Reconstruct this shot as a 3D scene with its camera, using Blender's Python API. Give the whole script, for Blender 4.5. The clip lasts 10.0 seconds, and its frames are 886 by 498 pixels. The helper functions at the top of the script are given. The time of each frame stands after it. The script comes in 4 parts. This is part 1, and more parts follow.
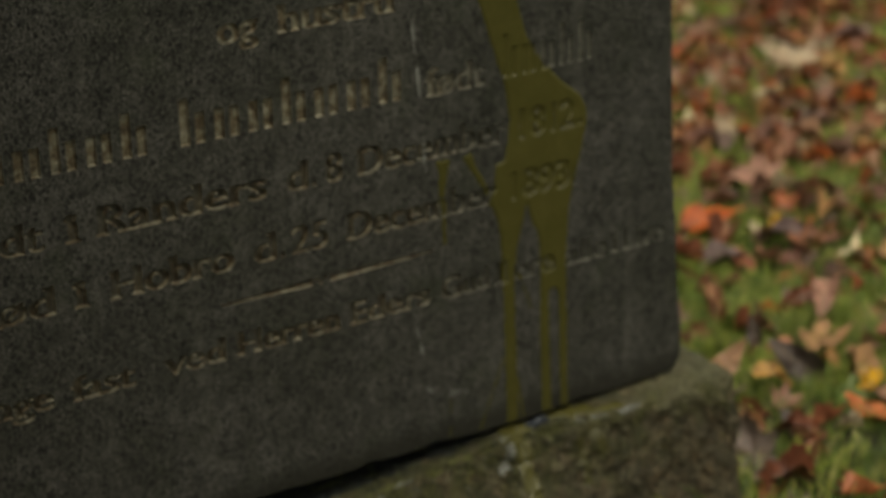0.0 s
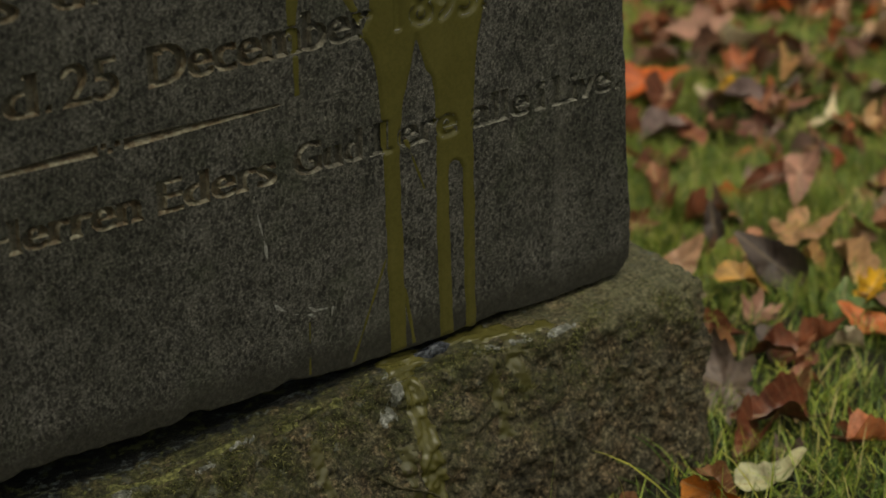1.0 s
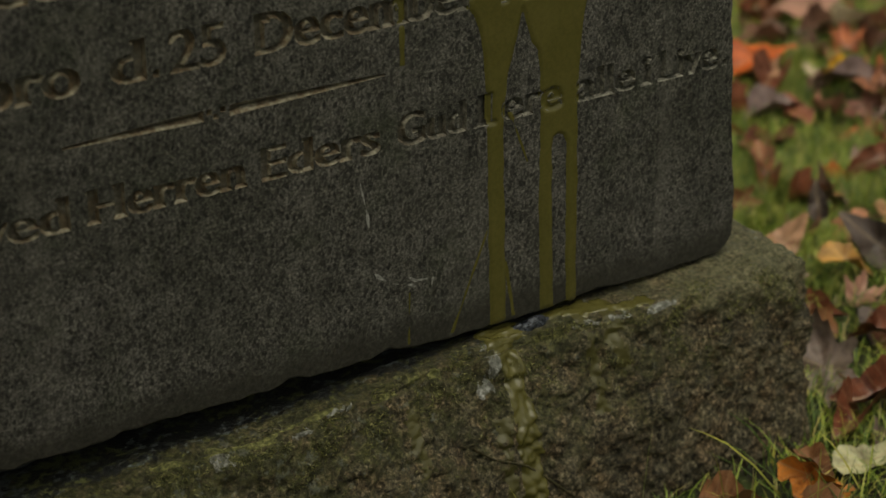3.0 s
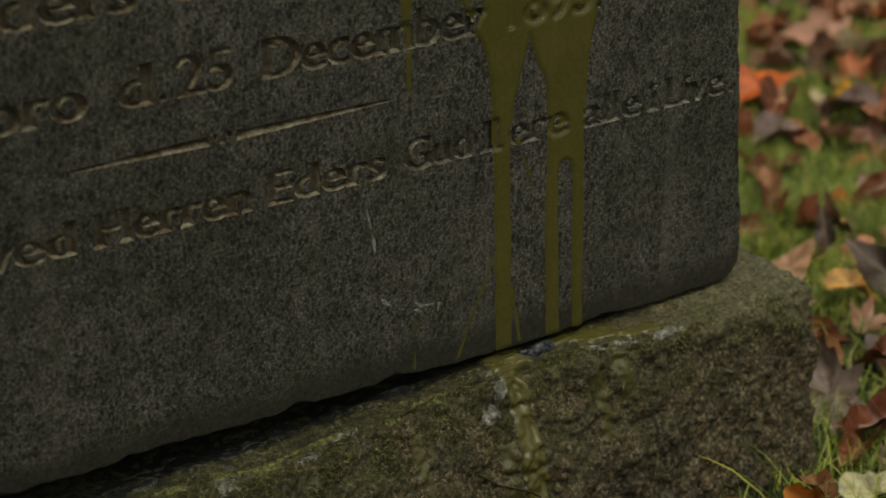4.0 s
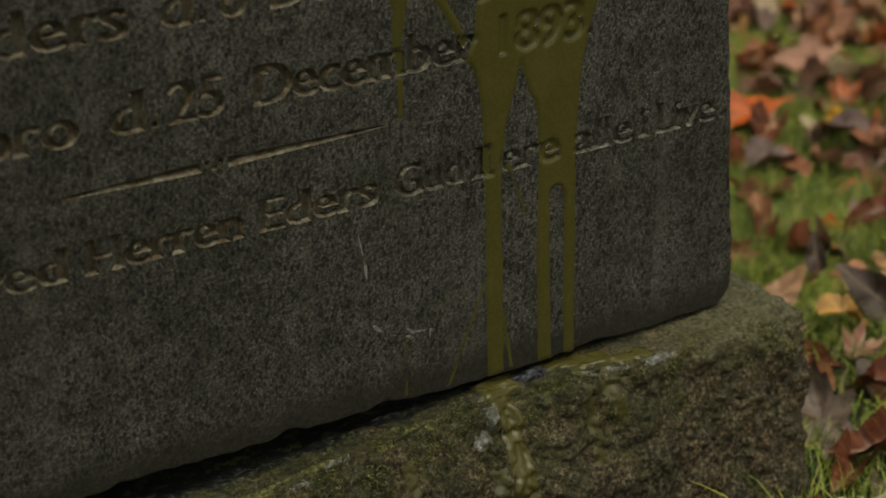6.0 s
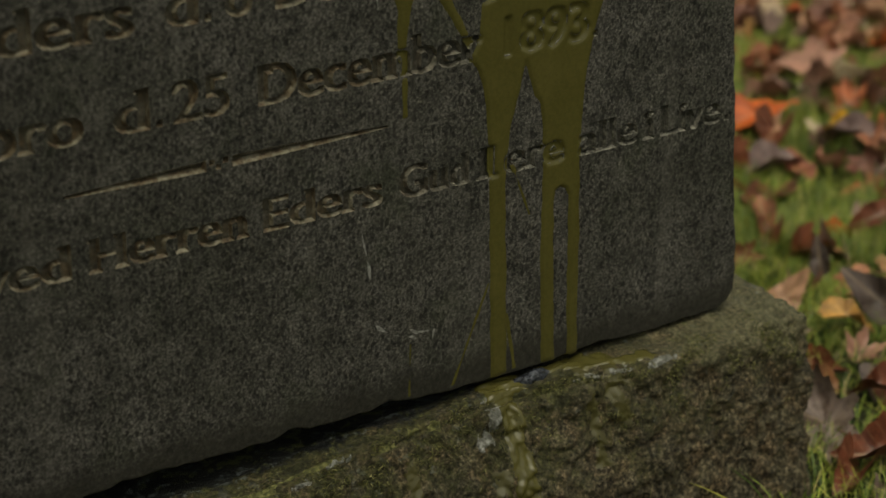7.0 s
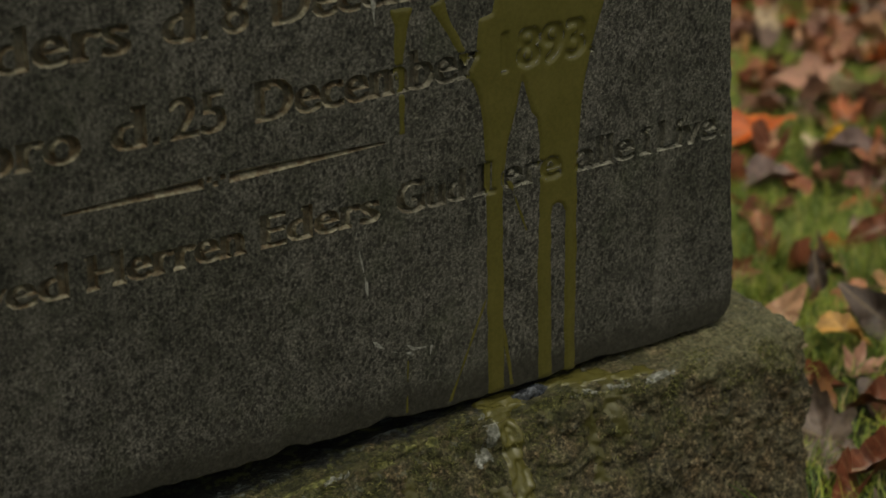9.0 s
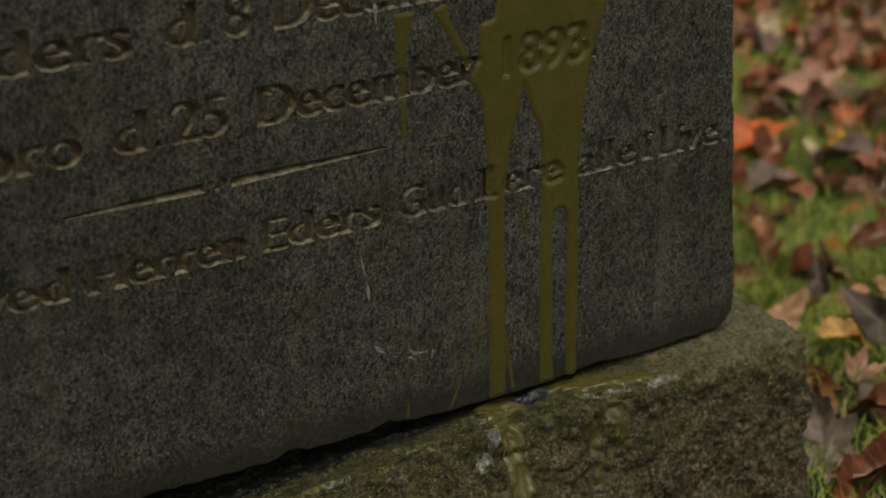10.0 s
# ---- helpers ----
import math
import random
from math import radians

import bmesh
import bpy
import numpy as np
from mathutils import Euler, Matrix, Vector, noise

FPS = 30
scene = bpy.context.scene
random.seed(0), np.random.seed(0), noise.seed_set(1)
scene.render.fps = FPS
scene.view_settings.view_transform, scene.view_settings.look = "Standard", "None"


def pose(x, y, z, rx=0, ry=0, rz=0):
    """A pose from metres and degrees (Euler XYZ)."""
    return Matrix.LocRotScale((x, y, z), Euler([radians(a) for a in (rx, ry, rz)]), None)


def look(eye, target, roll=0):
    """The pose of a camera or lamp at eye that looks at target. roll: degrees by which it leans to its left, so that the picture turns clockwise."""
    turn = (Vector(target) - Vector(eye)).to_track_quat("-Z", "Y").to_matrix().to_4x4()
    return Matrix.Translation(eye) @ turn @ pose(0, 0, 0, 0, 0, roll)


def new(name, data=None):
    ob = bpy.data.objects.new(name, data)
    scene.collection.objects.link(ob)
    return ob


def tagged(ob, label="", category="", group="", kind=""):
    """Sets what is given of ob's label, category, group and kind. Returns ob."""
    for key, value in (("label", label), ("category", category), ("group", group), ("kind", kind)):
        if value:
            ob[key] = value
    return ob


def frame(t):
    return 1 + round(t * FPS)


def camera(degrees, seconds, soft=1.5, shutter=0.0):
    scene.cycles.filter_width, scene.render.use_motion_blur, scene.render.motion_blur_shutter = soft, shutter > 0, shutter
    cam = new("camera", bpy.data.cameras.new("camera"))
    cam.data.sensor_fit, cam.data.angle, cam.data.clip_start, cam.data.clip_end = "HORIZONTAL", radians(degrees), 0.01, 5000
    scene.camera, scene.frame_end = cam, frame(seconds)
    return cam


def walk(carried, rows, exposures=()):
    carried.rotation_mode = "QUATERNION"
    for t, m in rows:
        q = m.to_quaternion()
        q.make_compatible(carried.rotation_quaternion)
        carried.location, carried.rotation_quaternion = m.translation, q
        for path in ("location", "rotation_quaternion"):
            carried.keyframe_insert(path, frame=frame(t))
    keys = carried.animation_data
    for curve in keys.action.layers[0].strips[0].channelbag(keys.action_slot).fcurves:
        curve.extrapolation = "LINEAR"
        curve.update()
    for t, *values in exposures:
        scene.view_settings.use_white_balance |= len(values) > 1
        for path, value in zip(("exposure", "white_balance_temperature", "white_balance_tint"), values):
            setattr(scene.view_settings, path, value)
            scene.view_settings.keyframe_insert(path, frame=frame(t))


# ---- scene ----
# ---- camera and walk ----
cam = camera(25.0, 10.0)
cam.data.dof.use_dof = True
cam.data.dof.focus_distance = 2.17
cam.data.dof.aperture_fstop = 3.8

PATH = [
    (0, (-1.9398, -2.3631, 1.7603), (-0.9626, -0.8044, 0.9758), -0.89),
    (0.1, (-1.8453, -2.2252, 1.6788), (-0.8604, -0.6759, 0.8853), -0.70),
    (0.2, (-1.7284, -2.0547, 1.5779), (-0.7332, -0.5188, 0.7714), -0.10),
    (0.3, (-1.6319, -1.9139, 1.4946), (-0.6271, -0.3869, 0.6830), -0.04),
    (0.4, (-1.5556, -1.8027, 1.4288), (-0.5345, -0.2876, 0.6153), -0.03),
    (0.5, (-1.5048, -1.7286, 1.3850), (-0.4724, -0.2219, 0.5702), 0.44),
    (0.6, (-1.4743, -1.6841, 1.3587), (-0.4280, -0.1917, 0.5353), 0.65),
    (0.7, (-1.4591, -1.6619, 1.3455), (-0.4045, -0.1809, 0.5121), 0.33),
    (0.8, (-1.4540, -1.6544, 1.3411), (-0.3907, -0.1889, 0.4917), 0.36),
    (1, (-1.4540, -1.6544, 1.3411), (-0.4071, -0.1930, 0.4646), 0.08),
    (1.2, (-1.4540, -1.6544, 1.3411), (-0.4355, -0.1912, 0.4348), -0.44),
    (1.5, (-1.4540, -1.6544, 1.3411), (-0.4708, -0.1730, 0.4254), -0.49),
    (2, (-1.4540, -1.6544, 1.3411), (-0.4829, -0.1693, 0.4185), -0.38),
    (2.5, (-1.4540, -1.6544, 1.3411), (-0.4909, -0.1575, 0.4293), -0.15),
    (4, (-1.4540, -1.6544, 1.3411), (-0.4971, -0.1340, 0.4621), 0.21),
    (4.5, (-1.4540, -1.6544, 1.3411), (-0.4880, -0.1271, 0.4843), 0.06),
    (5, (-1.4540, -1.6544, 1.3411), (-0.4848, -0.1230, 0.4953), 0.04),
    (5.5, (-1.4540, -1.6544, 1.3411), (-0.4825, -0.1285, 0.4880), 0.04),
    (7, (-1.4540, -1.6544, 1.3411), (-0.4870, -0.1266, 0.4864), 0.56),
    (7.5, (-1.4540, -1.6544, 1.3411), (-0.4833, -0.1255, 0.4926), 0.46),
    (8, (-1.4540, -1.6544, 1.3411), (-0.4801, -0.1241, 0.4988), 0.36),
    (8.5, (-1.4540, -1.6544, 1.3411), (-0.4799, -0.1234, 0.5002), 0.44),
    (9, (-1.4540, -1.6544, 1.3411), (-0.4812, -0.1221, 0.5010), 0.40),
    (9.5, (-1.4540, -1.6544, 1.3411), (-0.4821, -0.1205, 0.5030), 0.45),
    (10, (-1.4540, -1.6544, 1.3411), (-0.4816, -0.1197, 0.5052), 0.50),
]
walk(cam, [(t, look(eye, target, roll)) for t, eye, target, roll in PATH], exposures=[(0.0, -0.64, 7500, -3), (10.0, -0.64, 7500, -3)])

# ---- world and light: overcast autumn day ----
world = bpy.data.worlds.new("overcast_sky")
scene.world = world
world.use_nodes = True
wn = world.node_tree.nodes
sky = wn.new("ShaderNodeTexSky")
sky.sky_type = "NISHITA"
sky.sun_disc = False
sky.sun_elevation = radians(69)
sky.sun_rotation = radians(198)
sky.dust_density = 6.0
sky.air_density = 1.0
haze = wn.new("ShaderNodeHueSaturation")
haze.inputs["Saturation"].default_value = 0.35
world.node_tree.links.new(sky.outputs[0], haze.inputs["Color"])
world.node_tree.links.new(haze.outputs[0], wn["Background"].inputs["Color"])
wn["Background"].inputs["Strength"].default_value = 0.12

sun = new("sun", bpy.data.lights.new("sun", "SUN"))
sun.data.energy = 1.5
sun.data.angle = radians(50)
sun.data.color = (1.0, 0.96, 0.9)
sun.matrix_world = look((-0.5, -1.5, 4.2), (0, 0, 0))


# ---- materials ----
def shader(name):
    m = bpy.data.materials.new(name)
    m.use_nodes = True
    return m, m.node_tree.nodes, m.node_tree.links, m.node_tree.nodes["Principled BSDF"]


def coords(n, l, kind="Object", scale=(1, 1, 1)):
    tc, mp = n.new("ShaderNodeTexCoord"), n.new("ShaderNodeMapping")
    mp.inputs["Scale"].default_value = scale
    l.new(tc.outputs[kind], mp.inputs[0])
    return mp.outputs[0]


def tex(n, l, vec, scale, detail=6.0, rough=0.6):
    t = n.new("ShaderNodeTexNoise")
    t.inputs["Scale"].default_value, t.inputs["Detail"].default_value, t.inputs["Roughness"].default_value = scale, detail, rough
    l.new(vec, t.inputs["Vector"])
    return t.outputs["Fac"]


def cells(n, l, vec, scale, out="Color"):
    t = n.new("ShaderNodeTexVoronoi")
    t.inputs["Scale"].default_value = scale
    l.new(vec, t.inputs["Vector"])
    return t.outputs[out]


def ramp(n, l, fac, stops):
    r = n.new("ShaderNodeValToRGB")
    while len(r.color_ramp.elements) < len(stops):
        r.color_ramp.elements.new(0.5)
    for e, (p, c) in zip(r.color_ramp.elements, stops):
        e.position, e.color = p, (*c, 1) if len(c) == 3 else c
    l.new(fac, r.inputs[0])
    return r.outputs[0]


def mix(n, l, fac, a, b, mode="MIX"):
    m = n.new("ShaderNodeMix")
    m.data_type, m.blend_type = "RGBA", mode
    for sock, v in ((m.inputs[0], fac), (m.inputs[6], a), (m.inputs[7], b)):
        if isinstance(v, (int, float)):
            sock.default_value = v
        elif isinstance(v, tuple):
            sock.default_value = (*v, 1)
        else:
            l.new(v, sock)
    return m.outputs[2]


def math_node(n, l, op, a, b=0.0, clamp=False):
    m = n.new("ShaderNodeMath")
    m.operation, m.use_clamp = op, clamp
    for sock, v in ((m.inputs[0], a), (m.inputs[1], b)):
        if isinstance(v, (int, float)):
            sock.default_value = v
        else:
            l.new(v, sock)
    return m.outputs[0]


def bump(n, l, height, bsdf, strength, distance):
    b = n.new("ShaderNodeBump")
    b.inputs["Strength"].default_value, b.inputs["Distance"].default_value = strength, distance
    l.new(height, b.inputs["Height"])
    l.new(b.outputs[0], bsdf.inputs["Normal"])
    return b


def axis_of(n, l, vec, axis):
    s = n.new("ShaderNodeSeparateXYZ")
    l.new(vec, s.inputs[0])
    return s.outputs[axis]


def range_of(n, l, value, a, b, lo, hi):
    r = n.new("ShaderNodeMapRange")
    for key, w in (("From Min", a), ("From Max", b), ("To Min", lo), ("To Max", hi)):
        r.inputs[key].default_value = w
    l.new(value, r.inputs["Value"])
    return r.outputs[0]


def granite():
    """Dark weathered fine-grained granite, with a smoother tooled margin along its foot."""
    m, n, l, b = shader("dark_granite")
    v = coords(n, l)
    vs = coords(n, l, scale=(1, 1, 0.72))
    warp = tex(n, l, v, 300, 3, 0.78)
    grain = ramp(n, l, warp, [(0.36, (0.015, 0.015, 0.014)), (0.45, (0.055, 0.053, 0.05)), (0.54, (0.095, 0.092, 0.088)), (0.62, (0.148, 0.145, 0.138)), (0.72, (0.24, 0.235, 0.225))])
    flecks = ramp(n, l, cells(n, l, vs, 330), [(0.14, (0.14, 0.14, 0.14)), (0.32, (0.8, 0.8, 0.79)), (0.8, (1.5, 1.47, 1.42))])
    col = mix(n, l, 0.6, grain, flecks, "MULTIPLY")
    # black mica and pale feldspar, sparser and larger
    mica = ramp(n, l, cells(n, l, coords(n, l, scale=(1, 1, 0.7)), 270), [(0.22, (0.16, 0.16, 0.16)), (0.28, (1.06, 1.06, 1.06)), (0.86, (1.06, 1.06, 1.06)), (0.92, (1.45, 1.42, 1.38))])
    col = mix(n, l, 0.75, col, mica, "MULTIPLY")
    stain = ramp(n, l, tex(n, l, v, 3.2, 5, 0.6), [(0.34, (0.72, 0.72, 0.66)), (0.62, (1.1, 1.07, 1.06))])
    col = mix(n, l, 1.0, col, stain, "MULTIPLY")
    mottle = ramp(n, l, tex(n, l, v, 28, 4, 0.65), [(0.35, (0.59, 0.6, 0.57)), (0.65, (1.19, 1.19, 1.17))])
    col = mix(n, l, 1.0, col, mottle, "MULTIPLY")
    # algae in blotches
    alg = ramp(n, l, tex(n, l, v, 9, 6, 0.65), [(0.55, (0, 0, 0)), (0.72, (1, 1, 1))])
    col = mix(n, l, math_node(n, l, "MULTIPLY", alg, 0.35), col, (0.05, 0.062, 0.03))
    # rain runs
    v2 = coords(n, l, scale=(26, 26, 1.6))
    runs = ramp(n, l, tex(n, l, v2, 1, 3, 0.5), [(0.56, (0, 0, 0)), (0.7, (1, 1, 1))])
    col = mix(n, l, math_node(n, l, "MULTIPLY", runs, 0.22), col, (0.16, 0.15, 0.13))
    # tooled margin along the foot
    z = axis_of(n, l, v, 2)
    wob = math_node(n, l, "MULTIPLY", tex(n, l, v, 16, 7, 0.7), 0.05)
    edge = math_node(n, l, "ADD", z, wob)
    foot = n.new("ShaderNodeMapRange")
    foot.inputs["From Min"].default_value, foot.inputs["From Max"].default_value = 0.282, 0.312
    foot.inputs["To Min"].default_value, foot.inputs["To Max"].default_value = 0.88, 0.0
    l.new(edge, foot.inputs["Value"])
    fcol = ramp(n, l, tex(n, l, v, 130, 6, 0.75), [(0.32, (0.01, 0.0095, 0.007)), (0.52, (0.028, 0.026, 0.02)), (0.72, (0.065, 0.06, 0.047))])
    col = mix(n, l, foot.outputs[0], col, fcol)
    l.new(col, b.inputs["Base Color"])
    b.inputs["Roughness"].default_value = 0.72
    b.inputs["Specular IOR Level"].default_value = 0.35
    h = mix(n, l, 0.4, warp, tex(n, l, v, 90, 4, 0.6))
    bump(n, l, h, b, 0.5, 0.0016)
    return m


def carved(name="carved_gilt_rests", dirt=0.0):
    """The cut of the letters: pale stone with rests of old gilding and rust-brown dirt."""
    m, n, l, b = shader(name)
    v = coords(n, l)
    f = tex(n, l, v, 70, 5, 0.7)
    gilt = ramp(n, l, f, [(0.34, (0.05, 0.04, 0.028)), (0.44, (0.15, 0.105, 0.06)), (0.54, (0.25, 0.22, 0.155)), (0.68, (0.44, 0.4, 0.31))])
    bare = ramp(n, l, tex(n, l, v, 190, 3, 0.75), [(0.36, (0.04, 0.04, 0.034)), (0.5, (0.15, 0.14, 0.115)), (0.66, (0.32, 0.305, 0.255))])
    # the gilding has gone towards one side
    gone = n.new("ShaderNodeMapRange")
    gone.inputs["From Min"].default_value, gone.inputs["From Max"].default_value = -0.48, -0.3
    l.new(math_node(n, l, "ADD", axis_of(n, l, v, 0), math_node(n, l, "MULTIPLY", tex(n, l, v, 20, 3, 0.6), 0.12)), gone.inputs["Value"])
    col = mix(n, l, gone.outputs[0], gilt, bare)
    col = mix(n, l, 0.5, col, ramp(n, l, tex(n, l, v, 300, 2, 0.6), [(0.35, (0.4, 0.4, 0.4)), (0.65, (1.2, 1.2, 1.2))]), "MULTIPLY")
    if dirt:
        grime = ramp(n, l, tex(n, l, v, 90, 4, 0.7), [(0.35, (0.01, 0.009, 0.007)), (0.52, (0.045, 0.035, 0.022)), (0.68, (0.13, 0.085, 0.045))])
        plain = ramp(n, l, tex(n, l, v, 235, 3, 0.78), [(0.38, (0.008, 0.008, 0.007)), (0.5, (0.03, 0.028, 0.024)), (0.66, (0.11, 0.105, 0.09))])
        worn = ramp(n, l, tex(n, l, v, 30, 4, 0.6), [(0.42, (0, 0, 0)), (0.58, (1, 1, 1))])
        grime = mix(n, l, math_node(n, l, "MAXIMUM", worn, gone.outputs[0]), grime, plain)
        col = mix(n, l, dirt, col, grime)
    else:
        lost = ramp(n, l, tex(n, l, v, 55, 5, 0.7), [(0.52, (0, 0, 0)), (0.66, (0.6, 0.6, 0.6))])
        col = mix(n, l, lost, col, (0.09, 0.085, 0.07))
    l.new(col, b.inputs["Base Color"])
    b.inputs["Roughness"].default_value = 0.6
    bump(n, l, f, b, 0.4, 0.001)
    return m


def paint(name="olive_paint", rough=0.24, relief=0.12, depth=1.0):
    """Olive-green oil paint, half glossy."""
    m, n, l, b = shader(name)
    v = coords(n, l)
    col = ramp(n, l, tex(n, l, v, 12, 4, 0.6), [(0.3, (0.088, 0.079, 0.022)), (0.7, (0.114, 0.101, 0.031))])
    col = mix(n, l, 0.25, col, ramp(n, l, tex(n, l, v, 260, 3, 0.6), [(0.35, (0.6, 0.6, 0.6)), (0.6, (1.15, 1.15, 1.1))]), "MULTIPLY")
    col = mix(n, l, 1.0, col, (depth, depth, depth), "MULTIPLY")
    l.new(col, b.inputs["Base Color"])
    b.inputs["Roughness"].default_value = rough
    b.inputs["Specular IOR Level"].default_value = 0.5
    bump(n, l, tex(n, l, v, 160, 3, 0.5), b, relief, 0.001)
    return m


def rock():
    """Rough-hewn plinth granite, with moss, lichen and a wet dark ledge, joint shade painted into it."""
    m, n, l, b = shader("rough_granite")
    v = coords(n, l)
    g1 = tex(n, l, v, 200, 5, 0.75)
    col = ramp(n, l, g1, [(0.35, (0.007, 0.006, 0.005)), (0.45, (0.05, 0.044, 0.03)), (0.55, (0.14, 0.12, 0.08)), (0.68, (0.4, 0.345, 0.24))])
    big = ramp(n, l, tex(n, l, v, 16, 5, 0.6), [(0.32, (0.5, 0.5, 0.48)), (0.65, (1.25, 1.2, 1.1))])
    col = mix(n, l, 0.8, col, big, "MULTIPLY")
    pink = ramp(n, l, tex(n, l, v, 38, 4, 0.6), [(0.45, (1, 1, 1)), (0.62, (1.3, 1.1, 1.02))])
    col = mix(n, l, 0.8, col, pink, "MULTIPLY")
    # moss towards the upper edge, where the rain runs over
    z, x = axis_of(n, l, v, 2), axis_of(n, l, v, 0)
    zz = n.new("ShaderNodeMapRange")
    zz.inputs["From Min"].default_value, zz.inputs["From Max"].default_value = 0.06, 0.25
    zz.inputs["To Min"].default_value, zz.inputs["To Max"].default_value = -0.02, 0.2
    l.new(z, zz.inputs["Value"])
    xx = n.new("ShaderNodeMapRange")
    xx.inputs["From Min"].default_value, xx.inputs["From Max"].default_value = -0.6, 0.05
    xx.inputs["To Min"].default_value, xx.inputs["To Max"].default_value = 0.1, -0.06
    l.new(x, xx.inputs["Value"])
    mo = math_node(n, l, "ADD", tex(n, l, v, 24, 7, 0.7), math_node(n, l, "ADD", zz.outputs[0], xx.outputs[0]))
    mf = ramp(n, l, mo, [(0.52, (0, 0, 0)), (0.74, (1, 1, 1))])
    mcol = ramp(n, l, tex(n, l, v, 120, 4, 0.7), [(0.34, (0.01, 0.012, 0.005)), (0.5, (0.045, 0.048, 0.018)), (0.62, (0.115, 0.115, 0.043)), (0.76, (0.3, 0.29, 0.14))])
    col = mix(n, l, math_node(n, l, "MULTIPLY", mf, 0.8), col, mcol)
    # pale olive film on the dry end of the ledge
    film = math_node(n, l, "MULTIPLY", range_of(n, l, z, 0.19, 0.235, 0.0, 1.0), range_of(n, l, x, -0.2, -0.02, 0.0, 1.0))
    film = math_node(n, l, "MULTIPLY", film, ramp(n, l, tex(n, l, v, 60, 6, 0.7), [(0.3, (0.35, 0.35, 0.35)), (0.6, (1, 1, 1))]))
    col = mix(n, l, math_node(n, l, "MULTIPLY", film, 0.75), col, ramp(n, l, g1, [(0.35, (0.06, 0.057, 0.03)), (0.5, (0.2, 0.185, 0.105)), (0.68, (0.36, 0.33, 0.21))]))
    # pale lichen
    li = ramp(n, l, math_node(n, l, "ADD", tex(n, l, v, 46, 5, 0.75), math_node(n, l, "ADD", math_node(n, l, "MULTIPLY", zz.outputs[0], 0.3), math_node(n, l, "MULTIPLY", xx.outputs[0], 0.5))), [(0.65, (0, 0, 0)), (0.7, (1, 1, 1))])
    col = mix(n, l, math_node(n, l, "MULTIPLY", li, 0.3), col, (0.25, 0.27, 0.24))
    # standing wet along the joint, blackened further to paint in shade under the slab
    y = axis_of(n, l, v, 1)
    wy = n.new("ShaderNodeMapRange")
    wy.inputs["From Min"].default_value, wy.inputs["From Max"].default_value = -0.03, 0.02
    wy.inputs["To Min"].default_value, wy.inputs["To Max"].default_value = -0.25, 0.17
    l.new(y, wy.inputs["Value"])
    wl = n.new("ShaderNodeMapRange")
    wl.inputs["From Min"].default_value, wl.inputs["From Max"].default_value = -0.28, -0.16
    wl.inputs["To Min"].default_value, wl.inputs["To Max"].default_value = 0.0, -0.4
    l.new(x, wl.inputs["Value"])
    wet_shade = ramp(n, l, math_node(n, l, "ADD", math_node(n, l, "ADD", tex(n, l, v, 46, 6, 0.75), wy.outputs[0]), wl.outputs[0]), [(0.5, (0, 0, 0)), (0.6, (1, 1, 1))])
    col = mix(n, l, math_node(n, l, "MULTIPLY", wet_shade, 0.92), col, (0.012, 0.013, 0.016))
    # yellow and blue-grey crusts along the wet ledge
    crust = tex(n, l, v, 75, 5, 0.7)
    near = math_node(n, l, "MULTIPLY", wy.outputs[0], 0.35)
    cf = ramp(n, l, math_node(n, l, "ADD", crust, math_node(n, l, "ADD", near, math_node(n, l, "MULTIPLY", xx.outputs[0], 0.35))), [(0.6, (0, 0, 0)), (0.66, (1, 1, 1))])
    ccol = ramp(n, l, tex(n, l, v, 34, 3, 0.6), [(0.42, (0.3, 0.31, 0.1)), (0.5, (0.16, 0.17, 0.07)), (0.56, (0.3, 0.34, 0.36))])
    col = mix(n, l, math_node(n, l, "MULTIPLY", cf, 0.4), col, ccol)
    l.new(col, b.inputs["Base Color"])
    r = ramp(n, l, tex(n, l, v, 20, 4, 0.6), [(0.4, (0.55, 0.55, 0.55)), (0.6, (0.9, 0.9, 0.9))])
    l.new(mix(n, l, wet_shade, r, (0.3, 0.3, 0.3)), b.inputs["Roughness"])
    b.inputs["Specular IOR Level"].default_value = 0.3
    bump(n, l, mix(n, l, 0.5, g1, tex(n, l, v, 420, 2, 0.6)), b, 1.0, 0.007)
    return m


def mortar():
    m, n, l, b = shader("dark_lead_joint")
    v = coords(n, l)
    l.new(ramp(n, l, tex(n, l, v, 80, 5, 0.7), [(0.3, (0.01, 0.01, 0.012)), (0.7, (0.05, 0.052, 0.06))]), b.inputs["Base Color"])
    b.inputs["Roughness"].default_value = 0.6
    bump(n, l, tex(n, l, v, 140, 5, 0.7), b, 0.8, 0.003)
    return m


def soil():
    m, n, l, b = shader("soil_and_thatch")
    v = coords(n, l)
    f = tex(n, l, v, 22, 8, 0.7)
    col = ramp(n, l, f, [(0.3, (0.018, 0.014, 0.008)), (0.48, (0.045, 0.042, 0.018)), (0.6, (0.07, 0.095, 0.022)), (0.78, (0.14, 0.17, 0.04))])
    l.new(col, b.inputs["Base Color"])
    b.inputs["Roughness"].default_value = 0.95
    bump(n, l, tex(n, l, v, 90, 8, 0.75), b, 1.0, 0.02)
    return m


